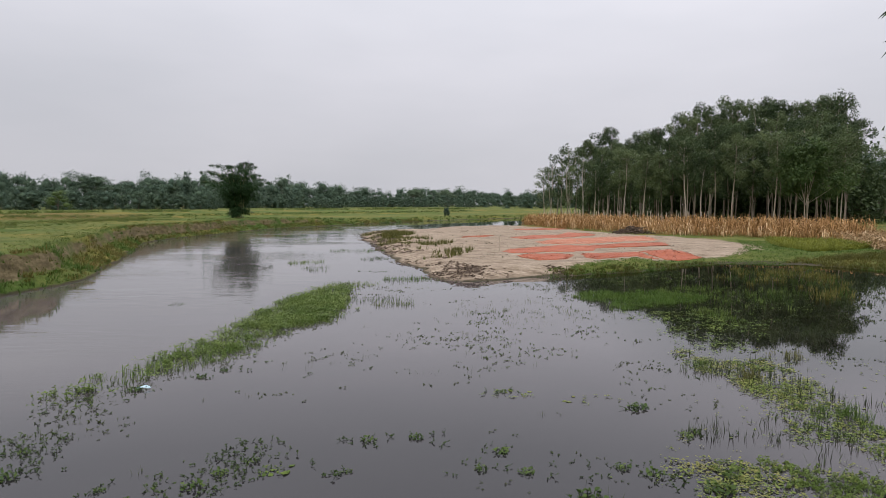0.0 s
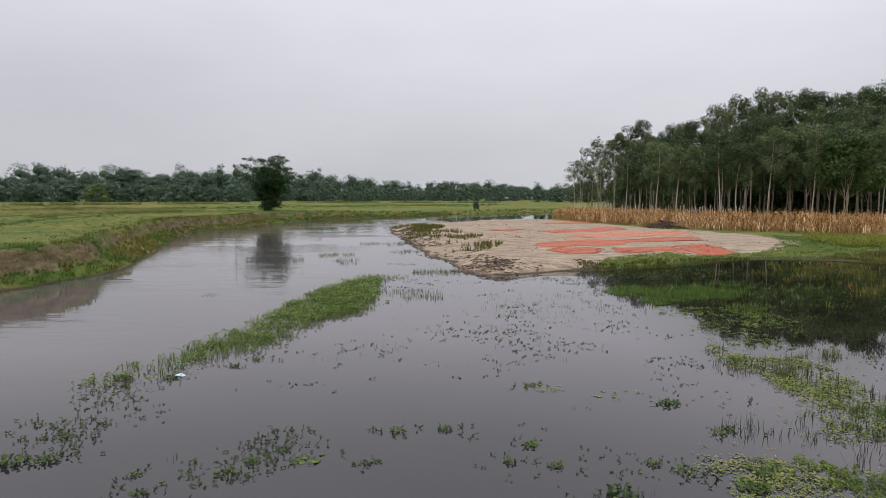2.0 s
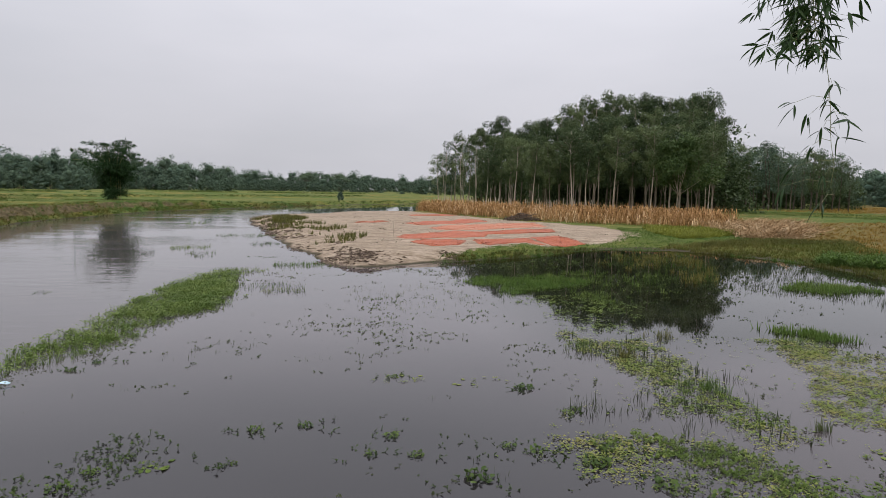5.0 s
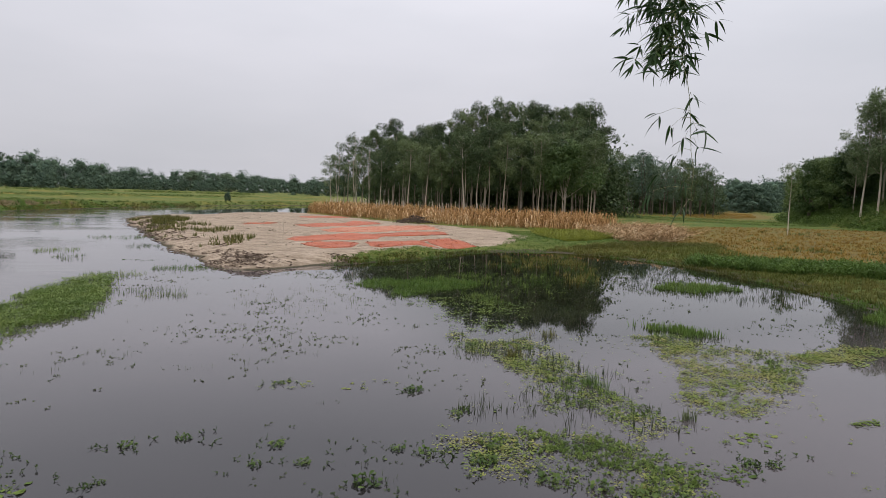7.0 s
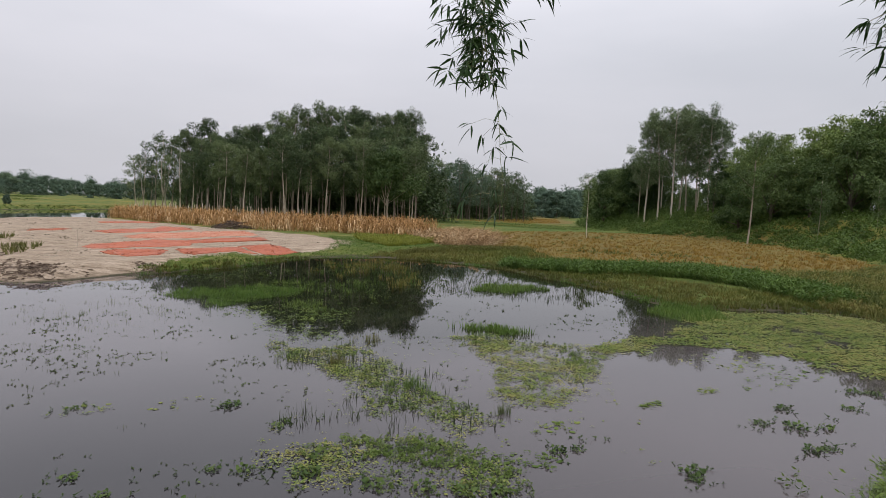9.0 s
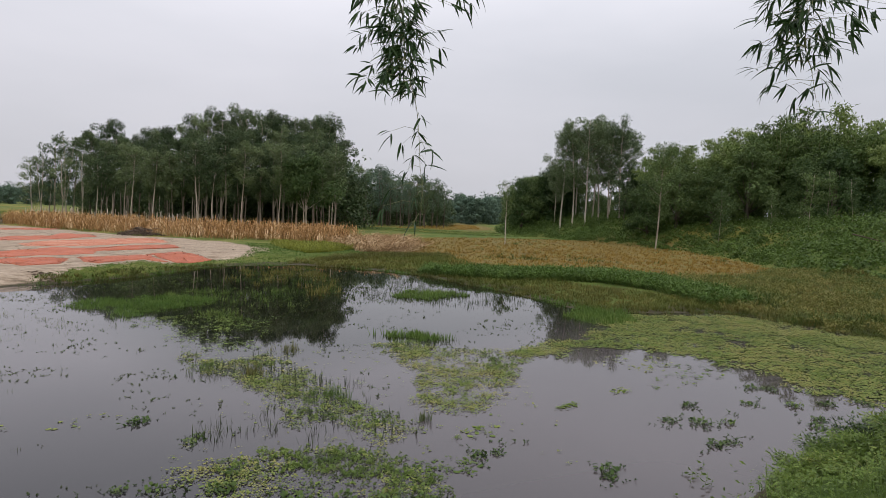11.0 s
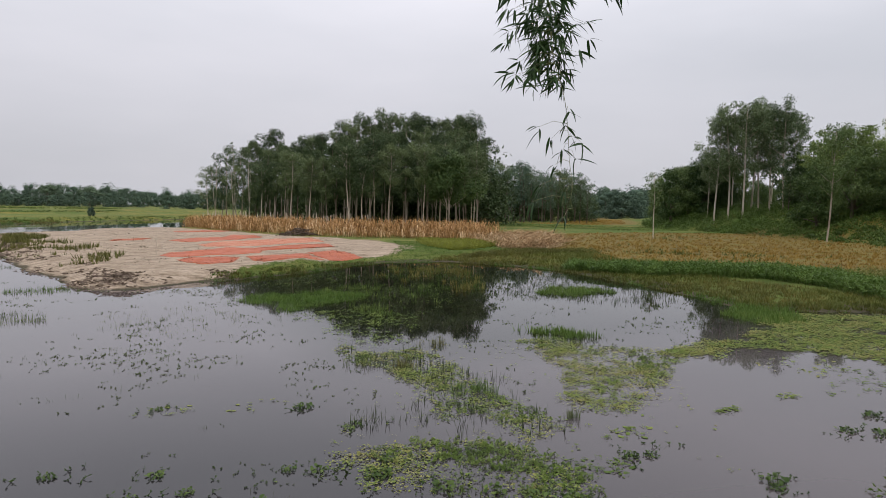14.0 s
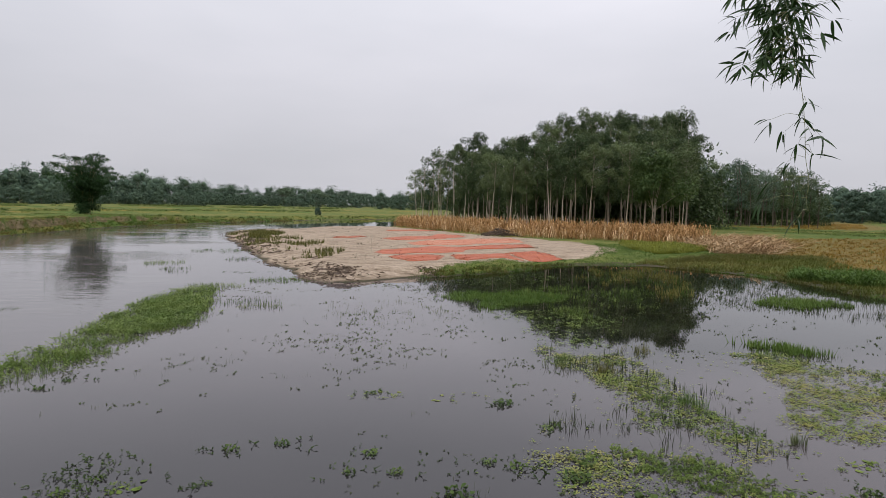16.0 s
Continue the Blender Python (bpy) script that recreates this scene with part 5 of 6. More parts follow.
# fringe round the sandbank
FRINGE = [(4.4, 31.0), (9.3, 33.2), (14.6, 36.0), (18, 36.2), (23, 40), (30, 41), (34, 44), (31, 50), (25, 55), (21.5, 46), (18.5, 41.3), (13.5, 38.9), (9, 35.7), (5.5, 32.6)]
q = scatter_in(FRINGE, 7500, g)
low_kinds = [tuft(230 + i, 8, 0.07, 0.10, 0.013, 0.6) for i in range(4)]
grow("short_grass", "short bright green grass edging the sand", "grass", low_kinds, q, GRASS, g, 0.6, 1.5)
# marsh grass along the far ditch and strips of ripening field beyond it
q = scatter_in([(56, 112), (70, 96), (74, 78), (88, 74), (97, 86), (90, 100), (80, 116), (64, 126)], 2600, g)
q = q[land(q[:, 0], q[:, 1])[0] > 0.02]
grow("ditch_grass", "dark green marsh grass along the far ditch", "grass", band_kinds, q, DARKGRASS, g, 0.5, 1.0)
q = scatter_in([(96, 108), (118, 120), (160, 165), (150, 172), (100, 126), (84, 124)], 1500, g)
grow("far_rice", "yellow strips of ripening rice beyond the ditch", "rice", band_kinds, q[wave(q[:, 0], q[:, 1], 0.3, 1) > -0.3], STUBBLE, g, 0.7, 1.2)
# bright hump of tall grass and a dark sedge row before the corn
HUMP = [(24.5, 47), (27, 54), (31.5, 51), (31, 46), (27.5, 43.5), (24, 42)]
q = scatter_in(HUMP, 2200, g)
grow("tall_grass", "bright green hump of tall grass before the corn", "grass", band_kinds + leafy_kinds[:2], q, HUMPGRASS, g, 0.5, 0.95)
q = scatter_in([(23, 38.5), (26, 38), (30, 37), (33, 36), (34, 38), (30, 39.5), (25, 40.2)], 900, g)
grow("dark_sedge", "dark russet sedge row in the marsh grass", "sedge", band_kinds, q, OLIVEGRASS, g, 0.45, 0.8)
# weeds at the tip of the sandbank
q = np.concatenate([scatter_in([(-9, 72), (-6, 58), (-4, 46), (-1, 44), (1, 52), (-3, 62), (-4, 74)], 420, g), scatter_in([(-6.5, 70), (-3, 68), (-4, 58), (-5.5, 60)], 420, g), scatter_in([(-1.5, 38), (0.5, 44), (2.2, 43), (0.4, 37)], 60, g)])
q = q[wave(q[:, 0], q[:, 1], 0.8, 5) > -0.1]
grow("shore_weeds", "brown and green weeds on the tip of the sandbank", "weeds", sedge, q, OLIVEGRASS, g, 0.6, 1.5)
# west meadow and bank grass
n = 11000
q = np.stack([g.uniform(-75, -12, n * 2), g.uniform(12, 115, n * 2)], 1)
dwq = land(q[:, 0], q[:, 1])[1]
q = q[(dwq > 0.15) & (g.uniform(0, 1, len(q)) < np.where(dwq < 4, 0.9, 0.30))]
low2 = [tuft(240 + i, 6, 0.10, 0.14, 0.030, 0.7) for i in range(4)]
grow("meadow_grass", "short green grass on the far river bank", "grass", low2, q, MEADOW, g, 0.6, 1.6)
q2 = np.stack([g.uniform(-110, -12, 40000), g.uniform(12, 125, 40000)], 1)
d2 = land(q2[:, 0], q2[:, 1])[1]
q2 = q2[(d2 > 0.1) & (((d2 < 2.4) & (d2 > 1.7)) | (d2 < 0.5) | ((abs(d2 - 11) < 0.6) & (wave(q2[:, 0], q2[:, 1], 0.3, 2) > 0.0)) | ((abs(d2 - 19) < 0.8) & (wave(q2[:, 0], q2[:, 1], 0.25, 7) > 0.1)) | (abs(d2 - 34) < 0.9) | (abs(d2 - 62) < 1.1) | ((d2 > 9) & (wave(q2[:, 0], q2[:, 1], 0.35, 4) > 0.75)))]
grow("bank_weeds", "dark low weeds along the foot of the far bank", "weeds", sedge, q2, DARKGRASS, g, 0.4, 0.9)


def hedge_row(ends, n, width):
    """Places strewn along a plan line, in uneven runs."""
    a, b = np.array(ends[0]), np.array(ends[1])
    t = g.uniform(0, 1, n)
    p = a + (b - a) * t[:, None] + g.normal(0, width, (n, 2))
    return p[wave(p[:, 0], p[:, 1], 0.25, 3) + g.normal(0, 0.3, n) > -0.3]


q = np.concatenate([hedge_row((plan(-35, 72), plan(-24.5, 97)), 260, 0.6), hedge_row((plan(-36, 104), plan(-27, 120)), 160, 0.6)])
grow("meadow_bushes", "low dark-green bushes in broken rows across the meadow", "bushes", leafy_kinds, q, MEADOW, g, 0.5, 1.1)
q = np.concatenate([hedge_row((plan(-15, 240), plan(2, 250)), 700, 2.0), hedge_row((plan(-36, 165), plan(-19, 180)), 420, 1.2)])
grow("meadow_bushes", "dark hedge line far across the meadow", "bushes", leafy_kinds, q, DARKGRASS, g, 1.0, 1.8)
q = np.stack([g.uniform(-60, 40, 26000), g.uniform(92, 220, 26000)], 1)
d3 = land(q[:, 0], q[:, 1])[1]
q = q[((d3 > 0.3) & (d3 < 2.4)) | ((d3 > 40) & (d3 < 43.5))]
grow("bank_weeds", "dark weeds on the stepped slopes of the far bank", "weeds", sedge, q, DARKGRASS, g, 0.7, 1.5)


def along(line, n, d0, d1, rng, keep=None):
    """n places beside a shore line, d0 to d1 to its left."""
    ln = np.linalg.norm(line[1:] - line[:-1], axis=1)
    seg = rng.choice(len(ln), n, p=ln / ln.sum()) if keep is None else rng.choice(np.nonzero(keep)[0], n, p=(ln * keep)[keep] / (ln * keep).sum())
    t = rng.uniform(0, 1, n)[:, None]
    p = line[seg] * (1 - t) + line[seg + 1] * t
    d = line[seg + 1] - line[seg]
    nrm = np.stack([-d[:, 1], d[:, 0]], 1) / (np.linalg.norm(d, axis=1)[:, None] + 1e-9)
    return p + nrm * rng.uniform(d0, d1, n)[:, None]


near_west = (SHORE_WEST[:-1, 1] > 8) & (SHORE_WEST[:-1, 1] < 135)
q = along(SHORE_WEST, 3600, 0.0, 1.7, g, near_west)
pick = wave(q[:, 0], q[:, 1], 0.8, 9) + g.normal(0, 0.35, len(q))
grow("slope_grass", "olive grass and weeds on the slope of the far bank", "grass", low_wet, q[pick > -0.1], OLIVEGRASS, g, 0.6, 1.5)
grow("slope_weeds", "green weeds at the foot of the far bank", "weeds", low_wet, q[pick < -0.25], GRASS, g, 0.6, 1.4)
pond_side = (SHORE_EAST[:-1, 0] > 4.2) & (SHORE_EAST[:-1, 1] < 37) & (SHORE_EAST[:-1, 1] > 3)
q = along(SHORE_EAST, 2200, -0.2, 1.2, g, pond_side)
q = q[(wave(q[:, 0], q[:, 1], 1.2, 4) + g.normal(0, 0.4, len(q))) > -0.5]
pick = wave(q[:, 0], q[:, 1], 0.7, 8) + g.normal(0, 0.4, len(q))
grow("pond_fringe", "green grass fringing the pond shore", "grass", low_wet, q[pick > 0], GRASS, g, 0.4, 1.0)
grow("pond_fringe", "olive-brown sedge fringing the pond shore", "sedge", low_wet, q[pick <= 0], OLIVEGRASS, g, 0.6, 1.3)
sand_side = (SHORE_EAST[:-1, 0] < 6) & (SHORE_EAST[:-1, 1] < 90)
q = along(SHORE_EAST, 3000, -0.6, 2.2, g, sand_side)
q = q[wave(q[:, 0], q[:, 1], 0.9, 6) + g.normal(0, 0.3, len(q)) > 0.25]
bits = [leaves(np.random.default_rng(k).normal(0, 0.12, (6, 3)) * np.array([1, 1, 0.1]), np.random.default_rng(k + 9).normal(0, 1, (6, 3)) * np.array([1, 1, 0.15]), 0.22, 0.06, np.random.default_rng(k)) for k in range(4)]
grow("shore_debris", "dark dead stalks and debris washed up along the sand", "debris", bits, q, DEADWOOD, g, 0.5, 1.4, -0.02, False, "debris")
q = scatter_in(SAND, 900, g)
grow("sand_debris", "sparse straw and debris scattered over the sand", "debris", bits, q[wave(q[:, 0], q[:, 1], 0.5, 2) > 0.1], DRYWOOD, g, 0.4, 1.1, -0.02, False, "debris")
# near bank below the camera
n = 4000
q = np.concatenate([np.stack([g.uniform(-16, 24, n), g.uniform(-6, 4.6, n)], 1), np.stack([g.uniform(8, 19, 500), g.uniform(-0.5, 4.2, 500)], 1)])
dnq = land(q[:, 0], q[:, 1])[3]
far_from_eye = np.hypot(q[:, 0], q[:, 1]) > 1.2
q = q[(dnq > 0.05) & far_from_eye & ((q[:, 0] < 9) | (g.uniform(0, 1, len(q)) < 0.4))]
grow("bank_grass", "lush green grass on the near bank", "grass", [tuft(250 + i, 10, 0.24, 0.12, 0.007, 0.8, True) for i in range(4)], q, GRASS, g, 0.6, 1.25)


def bank_shrub(seed, w, h, n):
    g = np.random.default_rng(seed)
    stems, pts, dirs = [], [], []
    for i in range(24):
        a = g.uniform(0, 6.28)
        r = w * 0.5 * g.uniform(0.2, 1.0)
        tip = np.array([math.cos(a) * r, math.sin(a) * r, h * g.uniform(0.55, 1.0) * (1 - 0.4 * (r / w * 2) ** 2)])
        k = np.linspace(0, 1, 5)[:, None]
        path = np.array([0, 0, -0.05]) + (tip + [0, 0, 0.05]) * k + np.array([0, 0, 0.12]) * np.sin(k * 3.14)
        stems.append(tube(path, 0.010 * (1 - 0.7 * k[:, 0]), 4, False))
        m = n // 24
        f = g.uniform(0.25, 1, m)
        p = np.stack([np.interp(f, k[:, 0], path[:, j]) for j in range(3)], 1)
        off = g.normal(0, 0.075, (m, 3))
        pts.append(p + off)
        dirs.append(off * 8 + np.stack([g.normal(0, 0.4, m), g.normal(0, 0.4, m), g.uniform(-0.5, 0.3, m)], 1) + np.array([math.cos(a), math.sin(a), 0]) * 0.3)
    P = np.concatenate(pts)
    V, T = spray(P, np.concatenate(dirs), P * np.array([0.6, 0.6, 0]) + np.array([0, 0, 0.6]), 0.085, 0.034, g)
    return join(stems), (V, T)


shrubs = []
for i in range(3):
    wood, crown = bank_shrub(300 + i, 1.5, 0.6, 3800)
    ob = thing("bank_shrub", "leafy green shrub on the edge of the near bank", "shrub", "shrubs on the near bank")
    part("stems", soup("stems", *wood, CULM), ob)
    part("foliage", soup("foliage", *crown, NEARSHRUB), ob)
    shrubs.append(ob)
for i, (x, y, s) in enumerate(((10.0, 3.3, 0.8), (10.9, 3.1, 1.0), (11.8, 2.95, 1.1), (12.8, 2.65, 1.1), (13.8, 2.4, 1.2), (10.4, 2.7, 0.9), (11.4, 2.4, 1.1), (12.4, 2.1, 1.2), (15.0, 2.0, 1.3), (9.4, 3.2, 0.55), (14.2, 1.6, 1.2), (16.5, 1.4, 1.4), (13.2, 3.0, 0.8), (14.8, 2.7, 0.8), (9.9, 2.9, 0.7), (11.2, 1.9, 1.1), (12.0, 1.4, 1.2), (13.3, 1.5, 1.2), (15.6, 2.5, 0.9), (15.4, 1.0, 1.3), (17.4, 1.7, 1.2), (11.1, 3.4, 0.6), (12.1, 3.3, 0.6), (14.0, 3.0, 0.6), (10.3, 2.1, 0.9))):
    place_copy(shrubs[i % 3], USED, x, y, i * 71, s * 0.9, sz=s * 0.62)
# broad-leaved herbs between the shrubs
herb = [join([leaves(np.random.default_rng(k).normal(0, 0.13, (16, 3)) * np.array([1, 1, 0.35]) + np.array([0, 0, 0.14]), np.random.default_rng(k + 50).normal(0, 1, (16, 3)) * np.array([1, 1, 0.4]), 0.055, 0.022, np.random.default_rng(k), 0.2, np.array([[0, 0, 1.0]]))]) for k in range(4)]
q = np.stack([g.uniform(8, 20, 2600), g.uniform(-1.0, 4.2, 2600)], 1)
q = q[(land(q[:, 0], q[:, 1])[3] > 0.1)]
grow("bank_herbs", "dense dark-green broad-leaved herbs on the near bank", "herbs", herb, q, NEARSHRUB, g, 0.6, 1.5, 0.02, False, "foliage", 0.3)
# bright low weed shoots at the water by the shrubs
q = np.concatenate([scatter_in([(7.7, 4.1), (8.6, 4.6), (9.6, 4.5), (9.2, 3.9)], 12, g)])
weed_stem = join([tube([(0, 0, -0.05), (0.02, 0, 0.25), (0.05, 0.02, 0.5)], [0.006, 0.005, 0.003], 4, False), leaves(np.array([[0.01, 0, 0.05 + 0.045 * k] for k in range(10)]), np.array([[math.cos(k * 2.4), math.sin(k * 2.4), 0.3] for k in range(10)]), 0.12, 0.05, np.random.default_rng(5))])
grow("shore_shoots", "upright leafy weed shoots at the water's edge", "weeds", [weed_stem], q, SHRUB, g, 0.35, 0.7)

# ---- plants in the water ----
g = np.random.default_rng(51)


def pad(seed):
    """A small cupped floating leaf."""
    r = np.random.default_rng(seed)
    a = np.linspace(0, 2 * np.pi, 6, endpoint=False) + r.uniform(0, 1)
    rim = np.stack([np.cos(a) * 0.05 * r.uniform(0.75, 1.2, 6), np.sin(a) * 0.038 * r.uniform(0.75, 1.2, 6), r.uniform(0.0, 0.02, 6)], 1)
    return np.concatenate([[[0, 0, 0.004]], rim]), np.array([(0, i + 1, (i + 1) % 6 + 1) for i in range(6)])


def sprig(seed, n=4, h=0.13):
    """Emergent stems, each with a few dark leaves."""
    r = np.random.default_rng(seed)
    out = []
    for i in range(n):
        b = np.array([r.normal(0, 0.10), r.normal(0, 0.10), -0.03])
        t = b + np.array([r.normal(0, 0.05), r.normal(0, 0.05), h * r.uniform(0.6, 1.2)])
        out.append(tube(np.array([b, (b + t) / 2 + [0.01, 0, 0], t]), [0.004, 0.004, 0.002], 3, False))
        m = 5
        f = r.uniform(0.45, 1, m)
        out.append(leaves(b + (t - b) * f[:, None], np.stack([r.normal(size=m), r.normal(size=m), r.uniform(0.0, 0.9, m)], 1), 0.042, 0.020, r, 0.1))
    return join(out)


def scraps(seed, n=9, r0=0.055, L=0.036):
    """A loose cluster of small leaves lying on the water."""
    r = np.random.default_rng(seed)
    p = np.stack([r.normal(0, r0, n), r.normal(0, r0, n), r.uniform(0.006, 0.035, n)], 1)
    return spray(p, np.stack([r.normal(size=n), r.normal(size=n), r.uniform(-0.05, 0.4, n)], 1), np.array([[0.0, 0.0, 1.0]]) + np.zeros((n, 1)), L, L * 0.9, r, 0.25)


litter = [scraps(i) for i in range(6)]
pads = [pad(i) for i in range(5)]
sprigs = [sprig(i, 2 + i % 3, 0.05) for i in range(5)]
reeds = [tuft(260 + i, 8, 0.30, 0.11, 0.017, 0.45) for i in range(4)]
thinreeds = [tuft(270 + i, 5, 0.26, 0.14, 0.009, 0.3) for i in range(4)]

MAT_EAST = smooth_line([(12.5, 11.4), (15.8, 12.2), (19.2, 13.6), (21.2, 14.6), (22.6, 14.0), (26.2, 11.6), (25.8, 8.0), (25.8, 4.5), (21, 1.5), (16, 3.0), (15.2, 4.6), (15.6, 6.8), (16.2, 8.6), (15.4, 10.1), (12.9, 10.4)], 3, True)
MAT_MID = [(10.2, 14.2), (11.6, 13.9), (11.3, 12.8), (13.2, 11.6), (14.8, 11.8), (14.4, 10.9), (12.4, 10.7), (11.6, 10.2), (9.9, 8.9), (8.5, 8.3), (7.6, 8.5), (7.8, 9.4), (9.3, 10.9)]
MAT_WEST = [(5.2, 13.8), (5.7, 15.6), (6.2, 14.3), (7.5, 14.7), (7.2, 12.3), (6.9, 10.4), (7.0, 9.1), (6.8, 8.0), (6.0, 7.9), (6.0, 9.5), (5.2, 9.3), (5.7, 11.1), (5.8, 13.0)]
MAT_LOW = [(4.4, 8.5), (5.5, 8.2), (5.9, 6.7), (5.5, 5.8), (4.1, 6.6), (2.9, 7.6), (3.1, 8.6)]


def ragged(poly, n, rng, s, cut, seed):
    q = scatter_in(poly, n, rng)
    v = 0.45 * wave(q[:, 0], q[:, 1], s, seed) + 0.45 * wave(q[:, 0], q[:, 1], s * 2.7, seed + 1) + 0.4 * wave(q[:, 0] * 0.7, q[:, 1] * 1.4, s * 6.1, seed + 2)
    v = v + np.clip(gap(np.asarray(poly), q[:, 0], q[:, 1]), 0, 0.9) - 0.45 + rng.normal(0, 0.2, len(q))
    return q[v > cut]


def clumpy(poly, k, rng, r0=0.16, dens=260):
    """Leaves gathered in k uneven clumps inside a plan polygon."""
    c = scatter_in(poly, k, rng)
    v = wave(c[:, 0], c[:, 1], 1.3, k) + 0.6 * wave(c[:, 0], c[:, 1], 3.7, k + 1)
    c = c[v > -0.25]
    out = []
    for p in c:
        r = r0 * math.exp(rng.normal(0, 0.6))
        n = int(dens * r * r * 3) + 2
        a = rng.uniform(0, 3.14)
        d = rng.normal(0, 1, (n, 2)) * np.array([r * 1.7, r * 0.7])
        out.append(p + np.stack([d[:, 0] * math.cos(a) - d[:, 1] * math.sin(a), d[:, 0] * math.sin(a) + d[:, 1] * math.cos(a)], 1))
    out = np.concatenate(out)
    return out[gap(np.asarray(poly), out[:, 0], out[:, 1]) > -0.12]


WET = lambda q: q[land(q[:, 0], q[:, 1])[0] < 0.03]
q = WET(ragged(MAT_EAST, 30000, g, 1.1, 0.10, 1))
grow("floating_mat", "yellow-green mat of floating leaves on the backwater", "floating plants", pads, q[: len(q) * 2 // 3], FLOATLEAF, g, 0.6, 1.3, -0.004, True, "leaves", 0.2)
grow("floating_leaves", "scattered small floating leaves between the mats", "floating plants", litter, q[len(q) * 2 // 3 :], FLOATLEAF, g, 0.8, 1.5, -0.004, True, "leaves", 0.3)
q = WET(np.concatenate([clumpy(MAT_MID, 130, g, 0.16, 170), clumpy(MAT_WEST, 120, g, 0.12, 85), clumpy(MAT_LOW, 60, g, 0.10, 60)]))
grow("floating_mat", "broken light-green mat of floating leaves in open water", "floating plants", litter, q, FLOATLEAF, g, 0.6, 1.2, 0.0, True, "leaves", 0.3)
q = WET(np.concatenate([clumpy(MAT_WEST, 60, g, 0.09, 45), clumpy(MAT_LOW, 120, g, 0.12, 70), clumpy(MAT_MID, 40, g, 0.12, 50)]))
grow("water_herbs", "low dark-green leafy herbs among the floating mats", "water weed", [sprig(40 + i, 4, 0.07) for i in range(4)], q, SHRUB, g, 0.6, 1.1, 0.0, True, "stems", 0.3)
q = WET(np.concatenate([scatter_in(MAT_MID, 300, g), scatter_in(MAT_WEST, 300, g), scatter_in(MAT_LOW, 200, g), scatter_in([(2, 8), (8, 16), (13, 12), (8, 5.5)], 300, g)]))
grow("floating_leaves", "loose small floating leaves round the mats", "floating plants", pads[:2] + litter, q, FLOATLEAF, g, 0.4, 0.8, -0.004, True, "leaves", 0.3)
# reeds standing in the pond before the grove
POND_GREEN = [(4.3, 24.4), (5.7, 26.2), (7.3, 26.2), (8.9, 25.9), (10.7, 25.3), (9.4, 23.0), (7.4, 21.3), (5.7, 20.6), (5.0, 22.6)]
POND_MIXED = [(8.4, 28.4), (12.0, 28.0), (14.9, 26.4), (12.4, 21.0), (9.0, 18.4), (7.2, 19.0), (7.4, 22.0)]
POND_OLIVE = [(12.4, 31.0), (15.6, 36.5), (21.6, 36.0), (18.2, 27.0), (14.0, 21.8), (12.2, 24.2)]
q = WET(ragged(POND_GREEN, 2200, g, 0.8, 0.22, 6))
grow("pond_reeds", "fresh green reeds standing in the shallow pond", "reeds", reeds, q, GRASS, g, 0.35, 0.75, 0.03, True)
q = WET(ragged(POND_MIXED, 1500, g, 0.9, 0.80, 6))
grow("pond_reeds", "loose green reeds scattered over the dark pond", "reeds", reeds, q, DARKGRASS, g, 0.4, 0.9, 0.03, True)
q = WET(ragged(POND_OLIVE, 2300, g, 0.8, 0.85, 7))
grow("pond_sedge", "olive-brown sedge standing in the shallow pond", "sedge", reeds, q, OLIVEGRASS, g, 0.6, 1.3, 0.03, True)
q = WET(np.concatenate([scatter_in(POND_MIXED, 170, g), scatter_in([(6.0, 29.0), (9.0, 31.4), (12, 33.6), (12.5, 30), (8, 27.4)], 240, g)]))
grow("floating_leaves", "specks of floating leaves over the dark pond", "floating plants", litter, q, FLOATLEAF, g, 0.7, 1.3, 0.0, True, "leaves", 0.3)
q = WET(np.concatenate([ragged(POND_MIXED, 700, g, 1.2, 0.75, 11), ragged(POND_OLIVE, 700, g, 1.2, 0.6, 12)]))
grow("thin_reeds", "thin dark reeds standing in the pond", "reeds", thinreeds, q, DARKGRASS, g, 0.7, 1.5, 0.03, True)
q = WET(clumpy([(5.6, 21.6), (8.6, 21.0), (9.4, 18.0), (7.2, 15.0), (6.0, 15.2)], 70, g, 0.14, 70))
grow("floating_mat", "thin drift of floating leaves at the edge of the pond", "floating plants", litter, q, FLOATLEAF, g, 0.6, 1.2, 0.0, True, "leaves", 0.3)
q = WET(np.concatenate([ragged(np.array([(16.6, 22.0), (18.5, 23.4), (20.6, 22), (20.2, 20.8), (17.6, 20.4)]), 330, g, 1.0, -0.5, 8), ragged(np.array([(11.0, 15.4), (12.2, 15.0), (12.6, 13.6), (11.6, 13.4)]), 140, g, 1.0, -0.5, 9), scatter_in([(19.2, 14.8), (21.4, 15.8), (22.6, 14.6), (20.6, 12.6), (18.8, 13)], 420, g)]))
grow("water_grass", "low islands of green grass in the shallow water", "grass", reeds, q, GRASS, g, 0.5, 1.0, 0.03, True)
q = WET(np.concatenate([scatter_in([(18, 30), (22.5, 29), (23.5, 23), (21, 18), (18, 17), (15, 22), (16, 27)], 850, g), scatter_in(MAT_WEST, 130, g), scatter_in([(5.6, 13.5), (7.0, 13.5), (7.6, 11), (6, 10.8)], 50, g), scatter_in([(3.4, 10.2), (5.2, 10.6), (6.4, 8.6), (5.0, 8.2)], 45, g)]))
grow("thin_reeds", "sparse thin reeds rising from the shallow water", "reeds", thinreeds, q, SPRIG, g, 0.3, 1.05, 0.03, True)
